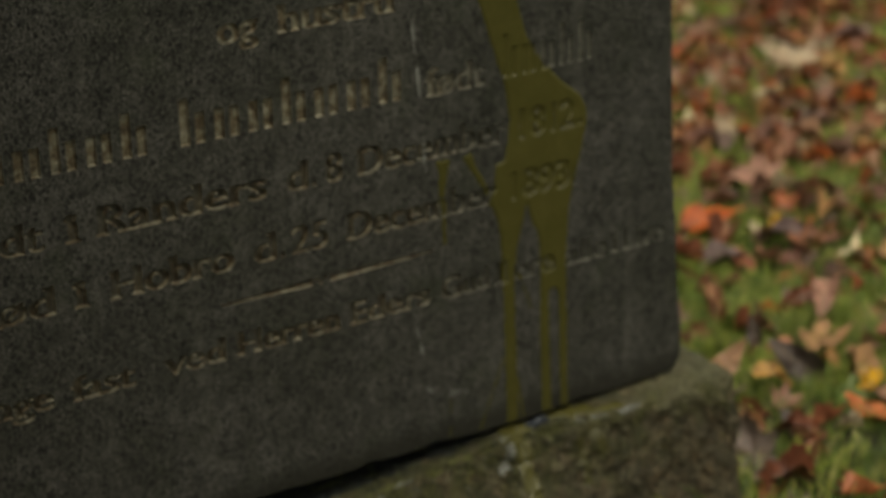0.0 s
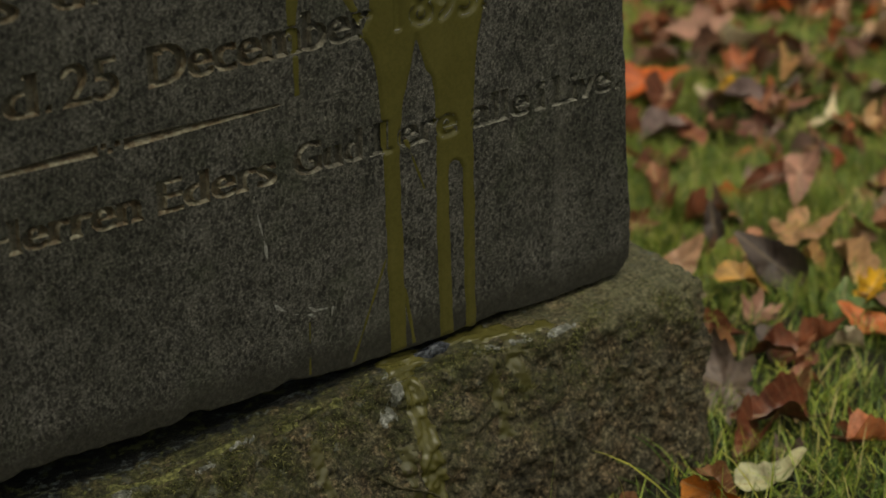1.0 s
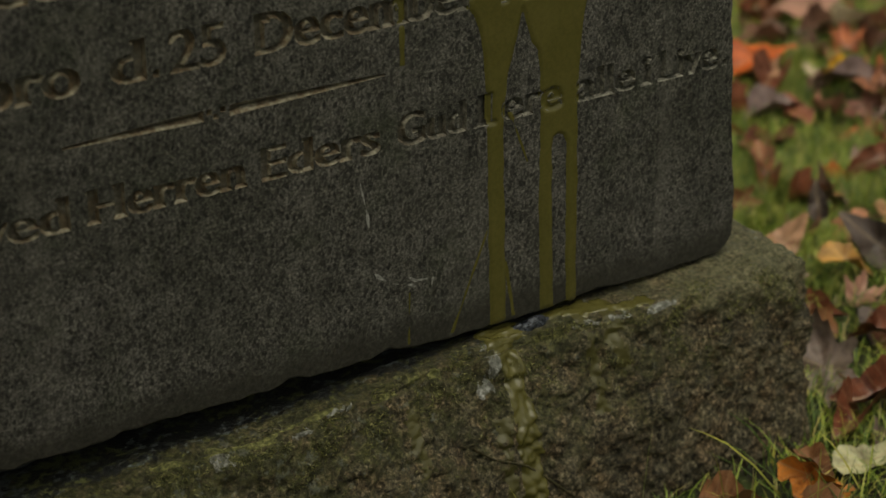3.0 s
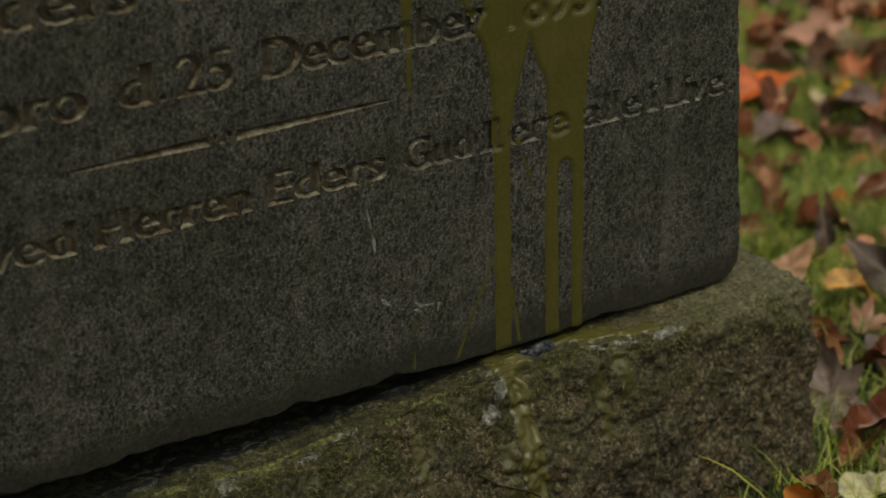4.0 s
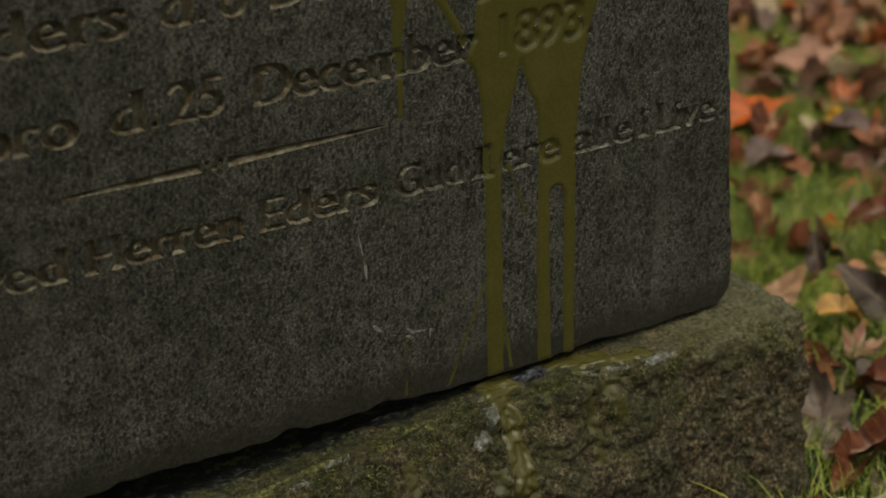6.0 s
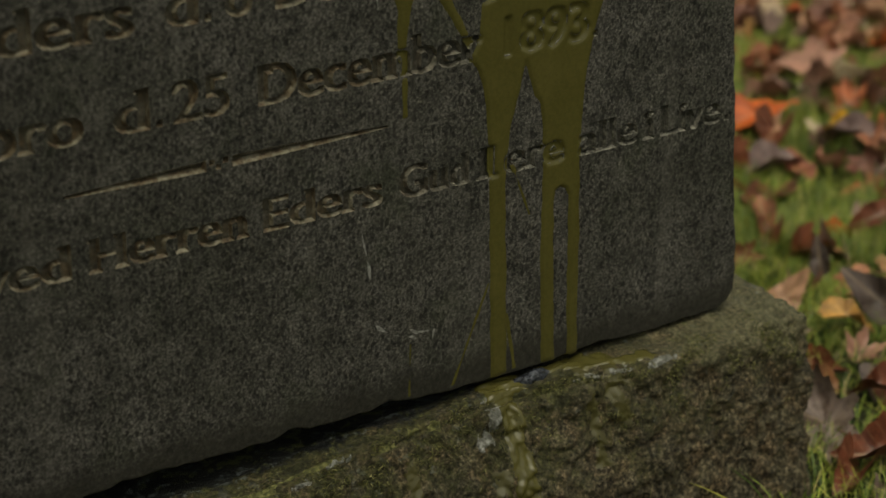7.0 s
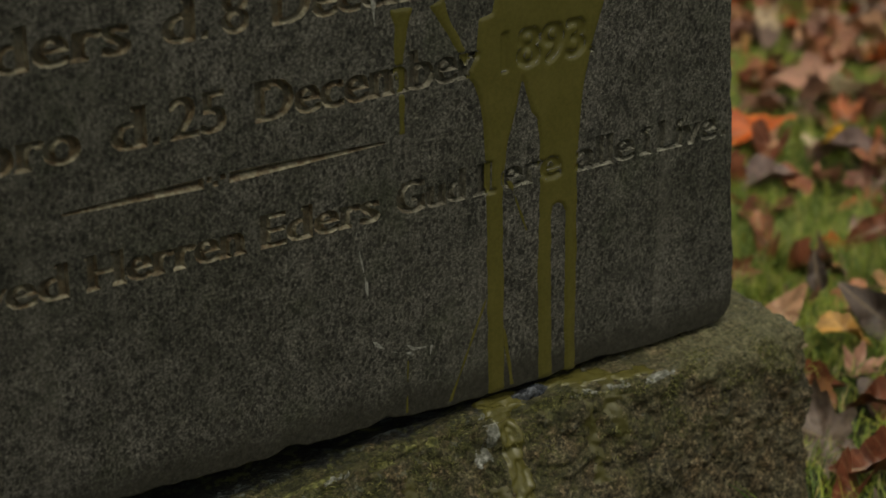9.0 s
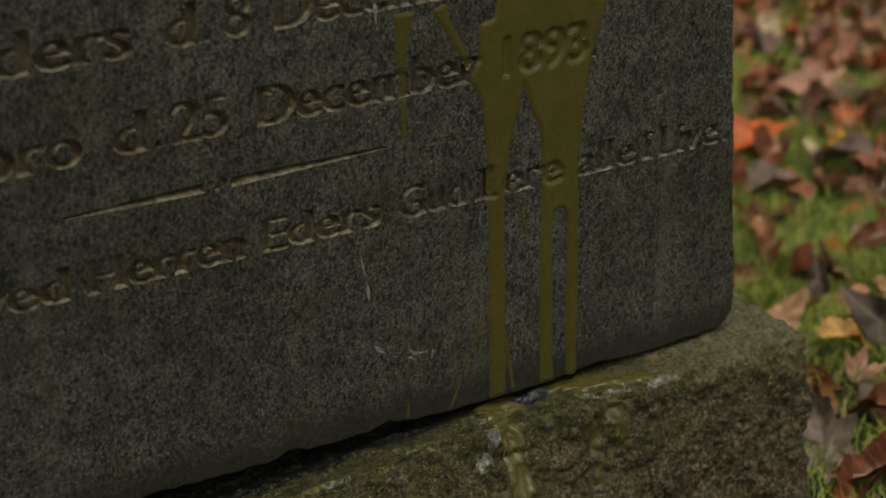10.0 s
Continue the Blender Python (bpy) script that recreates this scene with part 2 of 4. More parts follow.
def grass_mat():
    m, n, l, b = shader("grass_blades")
    geo = n.new("ShaderNodeNewGeometry")
    col = ramp(n, l, geo.outputs["Random Per Island"], [(0.0, (0.035, 0.07, 0.015)), (0.3, (0.13, 0.21, 0.034)), (0.65, (0.32, 0.4, 0.066)), (0.88, (0.46, 0.43, 0.1)), (1.0, (0.55, 0.46, 0.24))])
    v = coords(n, l)
    tone = ramp(n, l, tex(n, l, v, 5, 3, 0.5), [(0.35, (0.65, 0.7, 0.6)), (0.65, (1.2, 1.15, 1.0))])
    l.new(mix(n, l, 1.0, col, tone, "MULTIPLY"), b.inputs["Base Color"])
    b.inputs["Roughness"].default_value = 0.5
    b.inputs["Transmission Weight"].default_value = 0.0
    return m


LEAF_TONES = [(0.0, (0.477, 0.106, 0.028)), (0.1, (0.099, 0.050, 0.034)), (0.2, (0.451, 0.200, 0.108)), (0.3, (0.225, 0.069, 0.034)), (0.4, (0.557, 0.312, 0.188)), (0.5, (0.199, 0.144, 0.131)),
              (0.6, (0.583, 0.150, 0.034)), (0.7, (0.371, 0.212, 0.165)), (0.79, (0.609, 0.362, 0.148)), (0.87, (0.265, 0.081, 0.040)), (0.94, (0.318, 0.212, 0.188)), (1.0, (0.644, 0.549, 0.342))]


def leaf_mat(name, source=None, tone=None, rough=0.5):
    m, n, l, b = shader(name)
    v = coords(n, l)
    if source == "object":
        info = n.new("ShaderNodeObjectInfo")
        col = ramp(n, l, info.outputs["Random"], LEAF_TONES)
    elif source == "island":
        geo = n.new("ShaderNodeNewGeometry")
        col = ramp(n, l, geo.outputs["Random Per Island"], LEAF_TONES)
    else:
        rgb = n.new("ShaderNodeRGB")
        rgb.outputs[0].default_value = (*tone, 1)
        col = rgb.outputs[0]
    blotch = ramp(n, l, tex(n, l, v, 22, 4, 0.6), [(0.32, (0.45, 0.36, 0.3)), (0.5, (0.95, 0.95, 0.95)), (0.7, (1.3, 1.25, 1.2))])
    col = mix(n, l, 0.9, col, blotch, "MULTIPLY")
    spots = ramp(n, l, tex(n, l, v, 75, 6, 0.75), [(0.34, (0.4, 0.33, 0.28)), (0.5, (1, 1, 1)), (0.7, (1.3, 1.25, 1.15))])
    col = mix(n, l, 0.8, col, spots, "MULTIPLY")
    if source != "island":
        side = math_node(n, l, "ABSOLUTE", axis_of(n, l, v, 0))
        rib = range_of(n, l, side, 0.0006, 0.002, 0.4, 0.0)
        # side veins slant away from the midrib
        slant = math_node(n, l, "SUBTRACT", axis_of(n, l, v, 1), side)
        vein = math_node(n, l, "PINGPONG", slant, 0.006)
        rib = math_node(n, l, "MAXIMUM", rib, range_of(n, l, vein, 0.0002, 0.001, 0.2, 0.0))
        col = mix(n, l, rib, col, (0.45, 0.33, 0.2))
    l.new(col, b.inputs["Base Color"])
    b.inputs["Roughness"].default_value = rough
    b.inputs["Specular IOR Level"].default_value = 0.4
    bump(n, l, tex(n, l, v, 130, 4, 0.6), b, 0.5, 0.002)
    return m


GRANITE, CARVED, CARVED_GROUND, PAINT, ROCK, MORTAR, SOIL, GRASS = granite(), carved(), carved("carved_dirty_ground", 0.82), paint(), rock(), mortar(), soil(), grass_mat()
WET_PAINT, THIN_PAINT = paint("olive_paint_spilt", 0.27, 0.3), paint("olive_paint_thin", 0.5, 0.5, 0.72)
LEAF_ANY, LEAF_FAR = leaf_mat("leaf_autumn_mixed", "object"), leaf_mat("leaf_autumn_strewn", "island")


# ---- mesh helpers ----
def mesh_from(name, verts, faces, *mats, smooth=True):
    me = bpy.data.meshes.new(name)
    me.from_pydata([tuple(v) for v in verts], [], [tuple(f) for f in faces])
    me.validate()
    for m in mats:
        me.materials.append(m)
    if smooth:
        me.polygons.foreach_set("use_smooth", [True] * len(me.polygons))
    me.update()
    return me


def part_mesh(name, me, parent, label=""):
    ob = new(name, me)
    ob.parent = parent
    return tagged(ob, label)


def fractal(p, octaves=4, gain=0.5):
    s, a, f = 0.0, 1.0, 1.0
    for _ in range(octaves):
        s += a * noise.noise(Vector(p) * f)
        a, f = a * gain, f * 2.03
    return s


# ---- ground ----
def ground_height(x, y):
    h = 0.018 * noise.noise(Vector((x * 1.3, y * 1.3, 3.1))) + 0.008 * noise.noise(Vector((x * 6, y * 6, 7.7)))
    return h - 0.012


def build_ground():
    ring = [-900, -120, -30, -12, -7, -5] + list(np.arange(-4, 5.01, 0.06)) + [6, 8, 13, 30, 120, 900]
    n = len(ring)
    verts = [(x, y, ground_height(x, y) if max(abs(x), abs(y)) < 7 else -0.012) for y in ring for x in ring]
    faces = [(j * n + i, j * n + i + 1, (j + 1) * n + i + 1, (j + 1) * n + i) for j in range(n - 1) for i in range(n - 1)]
    ob = new("ground", mesh_from("ground", verts, faces, SOIL))
    tagged(ob, "mossy cemetery lawn soil with thatch", "ground", kind="structure")


build_ground()

# ---- gravestone ----
WIDTH, FOOT, TOP, THICK = 1.31, 0.238, 1.24, 0.19


def stone_outline(inset):
    """The face of the slab in x and z, right side tapering upwards, with a worn edge."""
    pts = []

    def edge(a, b, step=0.012):
        k = max(2, int(math.hypot(b[0] - a[0], b[1] - a[1]) / step))
        for i in range(k):
            pts.append((a[0] + (b[0] - a[0]) * i / k, a[1] + (b[1] - a[1]) * i / k))

    edge((-WIDTH - 0.004, FOOT - 0.002), (-0.6, FOOT + 0.003))
    edge((-0.6, FOOT + 0.003), (-0.35, FOOT - 0.003))
    edge((-0.35, FOOT - 0.003), (-0.004, FOOT))
    edge((-0.004, FOOT), (0.007, FOOT + 0.007), 0.004)
    edge((0.007, FOOT + 0.007), (0.013, FOOT + 0.02), 0.004)
    edge((0.013, FOOT + 0.02), (0.014, FOOT + 0.05), 0.006)
    edge((0.014, FOOT + 0.05), (-0.001, 0.45))
    edge((-0.001, 0.45), (-0.016, 0.62))
    edge((-0.016, 0.62), (-0.045, TOP))
    edge((-0.045, TOP), (-WIDTH + 0.045, TOP), 0.05)
    edge((-WIDTH + 0.045, TOP), (-WIDTH - 0.012, FOOT + 0.03), 0.04)
    cx, cz = -WIDTH / 2, 0.75
    out = []
    for x, z in pts:
        w = 0.0026 * noise.noise(Vector((x * 60, 0.3, z * 60))) + 0.0014 * noise.noise(Vector((x * 18, 1.3, z * 18)))
        chip = max(0.0, noise.noise(Vector((x * 34, 5.0, z * 34))) - 0.32) * 0.012
        if z < FOOT + 0.02:
            w += 0.006 * noise.noise(Vector((x * 11, 2.2, 0))) + 0.004 * noise.noise(Vector((x * 37, 2.2, 0))) - (0.03 if x < -0.35 else 0.008) * max(0.0, noise.noise(Vector((x * 24, 8.2, 0))) - 0.2)
        d = inset + chip - w
        sx = max(-1.0, min(1.0, (x - cx) / (WIDTH / 2) * 8 - (7 if x > cx else -7)))
        sz = max(-1.0, min(1.0, (z - cz) / 0.5 * 8 - (7 if z > cz else -7)))
        sx, sz = (sx if abs(x - cx) > WIDTH / 2 - 0.13 else 0), (sz if abs(z - cz) > 0.46 else 0)
        k = max(1e-6, math.hypot(sx, sz))
        out.append((x - d * sx / k, z - d * sz / k))
    return out


def word_mesh(text, x0, x1, z, cap, depth=0.0052):
    """A word as a solid that reaches from before the face into it, as high as cap and from x0 to x1."""
    stop = []
    if text.endswith("."):
        text, x1 = text[:-1], x1 - 0.016
        stop = [slot(x1 + 0.008, x1 + 0.015, z, z + 0.0075, depth)]
    shapes = []
    for swell in (0.010, -0.014):
        cu = bpy.data.curves.new("word", "FONT")
        cu.body, cu.size, cu.extrude, cu.resolution_u, cu.offset = text, 1.0, 0.5, 3, swell
        ob = new("word", cu)
        me = bpy.data.meshes.new_from_object(ob.evaluated_get(bpy.context.evaluated_depsgraph_get()))
        co = np.empty(len(me.vertices) * 3)
        me.vertices.foreach_get("co", co)
        shapes.append((me, co.reshape(-1, 3)))
        bpy.data.objects.remove(ob)
        bpy.data.curves.remove(cu)
    me, co = shapes[0]
    deep = shapes[1][1] if len(shapes[1][1]) == len(co) else co
    w0, w1 = co[:, 0].min(), co[:, 0].max()
    k = cap / 0.729
    kx = (x1 - x0) / (w1 - w0)
    slabs = []
    for e in me.edges:
        (ax, ay, az), (bx, by, bz) = co[e.vertices[0]], co[e.vertices[1]]
        long = abs(ax - bx)
        if az > 0 and bz > 0 and abs(ay - by) < 1e-4 and 0.05 < long < 0.16 and text[0] not in "12358":
            mid, foot = (ax + bx) / 2, abs(ay) < 0.03
            if foot or ay > 0.46:
                reach = long * (0.85 if foot else 0.75) + 0.03
                lo, hi = (ay, ay + 0.075) if foot else (ay - 0.075, ay)
                slabs.append(slot(x0 + (mid - reach - w0) * kx, x0 + (mid + (reach if foot else long / 2) - w0) * kx, z + lo * k, z + hi * k, depth - 0.0007))
    # the cut narrows towards its ground
    low = co[:, 2] > 0
    shape = np.where(low[:, None], deep, co)
    xs = x0 + (shape[:, 0] - w0) * kx
    ys = np.where(low, depth, -0.004)
    zs = z + shape[:, 1] * k
    verts = np.stack([xs, ys, zs], 1)
    faces = [tuple(p.vertices) for p in me.polygons]
    # upright strokes are cut broader than level ones
    wide = 0.0021 if text[0] not in "1258" else 0.0014
    body = [(verts + np.array((dx, 0.0, 0.0)), faces) for dx in (-wide, 0.0, wide)] + slabs + stop
    for old, _ in shapes:
        bpy.data.meshes.remove(old)
    return body


def slot(x0, x1, z0, z1, depth=0.0045):
    """A plain sunk bar."""
    e = min(0.0016, (x1 - x0) * 0.3, (z1 - z0) * 0.3)
    v = [(x, -0.004, z) for x, z in ((x0, z0), (x1, z0), (x1, z1), (x0, z1))] + [(x, depth, z) for x, z in ((x0 + e, z0 + e), (x1 - e, z0 + e), (x1 - e, z1 - e), (x0 + e, z1 - e))]
    f = [(0, 1, 2, 3), (7, 6, 5, 4), (0, 4, 5, 1), (1, 5, 6, 2), (2, 6, 7, 3), (3, 7, 4, 0)]
    return np.array(v), f


def inscription():
    items = []
    # closing verse
    for text, x0, x1 in (("hænge", -1.26, -1.095), ("fast", -1.066, -0.973), ("ved", -0.925, -0.832), ("Herren", -0.809, -0.643), ("Eders", -0.621, -0.484), ("Gud", -0.461, -0.377),
                         ("I", -0.358, -0.345), ("ere", -0.327, -0.252), ("alle", -0.229, -0.150), ("i", -0.137, -0.128), ("Live.", -0.114, -0.014)):
        items.append(word_mesh(text, x0, x1, 0.4865, 0.039))
    for text, x0, x1 in (("Død", -1.22, -1.08), ("i", -1.046, -1.034), ("Hobro", -0.994, -0.809), ("d.", -0.776, -0.726), ("25", -0.715, -0.656), ("December", -0.622, -0.362), ("1893.", -0.332, -0.209)):
        items.append(word_mesh(text, x0, x1, 0.624, 0.045))
    for text, x0, x1 in (("Født", -1.22, -1.086), ("i", -1.05, -1.038), ("Randers", -1.006, -0.752), ("d.", -0.717, -0.67), ("8", -0.655, -0.628), ("December", -0.600, -0.343), ("1812.", -0.316, -0.2)):
        items.append(word_mesh(text, x0, x1, 0.721, 0.046))
    items.append(word_mesh("født", -0.482, -0.38, 0.818, 0.046))
    for text, x0, x1 in (("og", -0.813, -0.753), ("hustru", -0.718, -0.537)):
        items.append(word_mesh(text, x0, x1, 0.957, 0.042))
    # two names, as plain bars
    for x0, x1, count, high in ((-1.225, -0.919, 6, 0.064), (-0.884, -0.517, 7, 0.068), (-0.353, -0.178, 5, 0.066)):
        step = (x1 - x0) / count
        for i in range(count):
            h = high if i in (0, count - 1, 3) else high * 0.66
            for j in (0.12, 0.56):
                items.append([slot(x0 + step * (i + j), x0 + step * (i + j + 0.27), 0.823, 0.823 + (h if j < 0.5 else high * 0.66))])
    return items


def rule_cut():
    """The long swelling rule under the dates, with a small knot at its middle."""
    items = []
    for a, b in ((-0.832, -0.683), (-0.655, -0.475)):
        pts = []
        for i in range(13):
            u = i / 12
            h = 0.0012 + 0.0046 * (u if a < -0.8 else 1 - u) ** 0.8
            pts.append((a + (b - a) * u, h))
        ring = [(x, 0.5725 - h) for x, h in pts] + [(x, 0.5725 + h) for x, h in reversed(pts)]
        k = len(ring)
        v = [(x, -0.004, z) for x, z in ring] + [(x, 0.0045, 0.5725 + (z - 0.5725) * 0.25) for x, z in ring]
        f = [tuple(range(k)), tuple(range(2 * k - 1, k - 1, -1))] + [(i, i + k, (i + 1) % k + k, (i + 1) % k) for i in range(k)]
        items.append([(np.array(v), f)])
    for i, (dx, dz) in enumerate(((-0.008, 0.003), (-0.001, -0.003), (0.007, 0.003))):
        items.append([slot(-0.669 + dx - 0.003, -0.669 + dx + 0.003, 0.5725 + dz - 0.003, 0.5725 + dz + 0.003, 0.003)])
    return items


CUTS = inscription() + rule_cut()


def joined(items):
    verts, faces, at = [], [], 0
    for v, f in items:
        verts.extend(v.tolist())
        faces.extend([tuple(i + at for i in q) for q in f])
        at += len(v)
    return verts, faces


def inside_distance(poly, X, Z):
    """Signed distance to a closed outline, positive inside."""
    px, pz = np.array(poly).T
    qx, qz = np.roll(px, -1), np.roll(pz, -1)
    best = np.full(X.shape, 1e9)
    odd = np.zeros(X.shape, bool)
    for ax, az, bx, bz in zip(px, pz, qx, qz):
        dx, dz = bx - ax, bz - az
        t = np.clip(((X - ax) * dx + (Z - az) * dz) / (dx * dx + dz * dz + 1e-12), 0, 1)
        best = np.minimum(best, np.hypot(X - ax - t * dx, Z - az - t * dz))
        cross = (az > Z) != (bz > Z)
        odd ^= cross & (X < (bx - ax) * (Z - az) / (bz - az + 1e-12) + ax)
    return np.where(odd, best, -best)


def letter_mask(X, Z):
    from mathutils.bvhtree import BVHTree
    v, f = joined([piece for group in CUTS for piece in group])
    tree = BVHTree.FromPolygons(v, f)
    hit = np.zeros(X.shape)
    for i in np.ndindex(X.shape):
        if tree.ray_cast(Vector((X[i], -1, Z[i])), Vector((0, 1, 0)))[0] is not None:
            hit[i] = 1.0
    return hit


gravestone = new("gravestone")
tagged(gravestone, "dark grey granite gravestone with carved inscription, splashed with paint", "gravestone")


def cap_edges(v, f):
    """The outline of a solid's front, as pairs of vertices."""
    count = {}
    for q in f:
        if all(v[i][1] < 0 for i in q):
            for i, j in zip(q, (*q[1:], q[0])):
                key = (min(i, j), max(i, j))
                count[key] = count.get(key, 0) + 1
    return [e for e, c in count.items() if c == 1]


def build_slab():
    """The slab: a rounded rim round a face into which the letters are sunk, each cut narrowing to its ground."""
    from mathutils.geometry import delaunay_2d_cdt
    from mathutils.bvhtree import BVHTree
    loops = [(0.0, 0.0035), (0.0008, 0.0016), (0.0025, 0.0004), (0.006, 0.0), (THICK - 0.01, 0.0), (THICK, 0.008)]
    rings = [[(x, y, z) for x, z in stone_outline(inset)] for y, inset in loops]
    k = len(rings[0])
    verts = [p for ring in rings for p in ring]
    faces, kinds = [], []
    for j in range(len(loops) - 1):
        for i in range(k):
            p, q = j * k + i, j * k + (i + 1) % k
            faces.append((p, q, q + k, p + k))
    faces.append(tuple(range((len(loops) - 1) * k, len(loops) * k)))
    kinds = [0] * len(faces)

    flat, edges = [(p[0], p[2]) for p in rings[0]], [(i, (i + 1) % k) for i in range(k)]
    for v, f in (piece for group in CUTS for piece in group):
        at = {}
        for e in cap_edges(v, f):
            for i in e:
                if i not in at:
                    at[i] = len(flat)
                    flat.append((float(v[i][0]), float(v[i][2])))
            edges.append((at[e[0]], at[e[1]]))
    co, _, tris, *_ = delaunay_2d_cdt([Vector(p) for p in flat], edges, [], 0, 1e-6)
    co = np.array([tuple(p) for p in co])
    mids = np.array([co[list(t)].mean(0) for t in tris])
    inside = inside_distance(flat[:k], mids[:, 0], mids[:, 1]) > 0
    sunk = letter_mask(mids[:, 0], mids[:, 1]) > 0
    top = len(verts)
    verts += [(x, 0.0, z) for x, z in co]
    # the ground of the cuts, drawn in from their rims
    step, side = {}, {}
    for t, cut, ok in zip(tris, sunk, inside):
        if ok and cut:
            for i, j in zip(t, (*t[1:], t[0])):
                side[(i, j)] = True
    rim = [(i, j) for i, j in side if (j, i) not in side]
    for i, j in rim:
        d = co[j] - co[i]
        n = np.array([-d[1], d[0]]) / (np.hypot(*d) + 1e-12)
        for p in (i, j):
            step[p] = step.get(p, np.zeros(2)) + n
    ground = {}

    def low(i):
        if i not in ground:
            n = step.get(i, np.zeros(2))
            fine = 0.562 < co[i][1] < 0.583
            n = n / max(1e-9, np.hypot(*n)) * (0.75 * abs(co[i][1] - 0.5725) if fine else 0.0021) if i in step else n
            ground[i] = len(verts)
            verts.append((co[i][0] + n[0], 0.0055 if co[i][1] < 0.54 else 0.0045 if co[i][1] > 0.8 else 0.0065, co[i][1] + n[1]))
        return ground[i]

    for t, cut, ok in zip(tris, sunk, inside):
        if ok:
            faces.append(tuple(low(i) for i in t) if cut else tuple(top + i for i in t))
            kinds.append((1 if co[t[0]][1] > 0.8 else 2) if cut else 0)
    for i, j in rim:
        faces.append((top + i, top + j, low(j), low(i)))
        kinds.append(1)
    me = mesh_from("slab", verts, faces, GRANITE, CARVED, CARVED_GROUND, smooth=False)
    if len(me.polygons) == len(kinds):
        me.polygons.foreach_set("material_index", kinds)
    bm = bmesh.new()
    bm.from_mesh(me)
    bmesh.ops.remove_doubles(bm, verts=bm.verts[:], dist=2e-6)
    bmesh.ops.recalc_face_normals(bm, faces=bm.faces[:])
    bm.to_mesh(me)
    bm.free()
    part_mesh("slab", me, gravestone, "dark weathered granite slab with carved letters")


build_slab()

# ---- paint on the slab ----
def blur(a, k=1):
    for _ in range(k):
        p = np.pad(a, 1, mode="edge")
        a = (p[:-2, 1:-1] + p[2:, 1:-1] + p[1:-1, :-2] + p[1:-1, 2:] + 2 * a) / 6
    return a


def paint_sheet(name, poly, step=0.0022, thick=0.0016, label="", letters=True, mat=None):
    """A poured film of paint on the face, with a rounded rim, sunk where it has run into the letters."""
    px, pz = np.array(poly).T
    xs, zs = np.arange(px.min() - 0.006, px.max() + 0.006, step), np.arange(pz.min() - 0.006, pz.max() + 0.006, step)
    X, Z = np.meshgrid(xs, zs)
    wob = np.array([[noise.noise(Vector((x * 70, 0.0, z * 45))) for x in xs] for z in zs])
    d = inside_distance(poly, X, Z) + 0.0012 * wob
    h = thick * np.clip(d / 0.0035, -0.6, 1) * (1 + 0.25 * np.exp(-((d - 0.005) / 0.003) ** 2)) + 0.0002 * wob
    if letters:
        h = h - blur(letter_mask(X, Z), 1) * np.where(d > 0, 0.0036, 0.0)
    keep = d > -0.0022
    verts = np.stack([X, -h, Z], -1).reshape(-1, 3)
    n = len(xs)
    quads = [(j * n + i, j * n + i + 1, (j + 1) * n + i + 1, (j + 1) * n + i) for j in range(len(zs) - 1) for i in range(n - 1)
             if keep[j, i] and keep[j, i + 1] and keep[j + 1, i] and keep[j + 1, i + 1]]
    used = sorted({i for q in quads for i in q})
    to = {v: i for i, v in enumerate(used)}
    me = mesh_from(name, verts[used], [tuple(to[i] for i in q) for q in quads], mat or PAINT)
    part_mesh(name, me, gravestone, label)


POUR = [(-0.199, 0.685), (-0.206, 0.66), (-0.214, 0.634), (-0.221, 0.603), (-0.226, 0.563), (-0.228, 0.51), (-0.227, 0.447), (-0.224, 0.364), (-0.221, 0.238), (-0.236, 0.238), (-0.240, 0.368),
        (-0.241, 0.413), (-0.242, 0.442), (-0.247, 0.451), (-0.254, 0.455), (-0.260, 0.452), (-0.262, 0.439), (-0.259, 0.372), (-0.254, 0.238), (-0.272, 0.238), (-0.277, 0.377), (-0.278, 0.465),
        (-0.281, 0.544), (-0.284, 0.561), (-0.292, 0.570), (-0.300, 0.595), (-0.305, 0.613), (-0.312, 0.577), (-0.322, 0.541), (-0.327, 0.503), (-0.327, 0.464), (-0.324, 0.389),
        (-0.319, 0.238), (-0.341, 0.238), (-0.346, 0.394), (-0.350, 0.52), (-0.357, 0.588), (-0.367, 0.616), (-0.376, 0.626), (-0.364, 0.650), (-0.362, 0.687), (-0.346, 0.690)]
CROWN = [(-0.340, 0.719), (-0.336, 0.755), (-0.346, 0.811), (-0.368, 0.877), (-0.392, 0.950), (-0.425, 1.03), (-0.37, 1.05), (-0.322, 0.939), (-0.307, 0.884), (-0.276, 0.834), (-0.233, 0.792),
         (-0.204, 0.769), (-0.193, 0.745), (-0.191, 0.721)]
paint_sheet("paint_pour", POUR + CROWN, label="poured olive-green paint with three long runs")
paint_sheet("paint_run", [(-0.470, 0.716), (-0.442, 0.713), (-0.447, 0.700), (-0.452, 0.676), (-0.453, 0.652), (-0.4515, 0.613), (-0.452, 0.578), (-0.458, 0.577), (-0.4585, 0.614), (-0.464, 0.654), (-0.464, 0.695)],
            thick=0.0012, label="short run of olive-green paint")
paint_sheet("paint_run", [(-0.425, 0.712), (-0.405, 0.715), (-0.396, 0.69), (-0.372, 0.645), (-0.377, 0.638), (-0.405, 0.685)], thick=0.0010, label="thin slanting smear of olive-green paint")
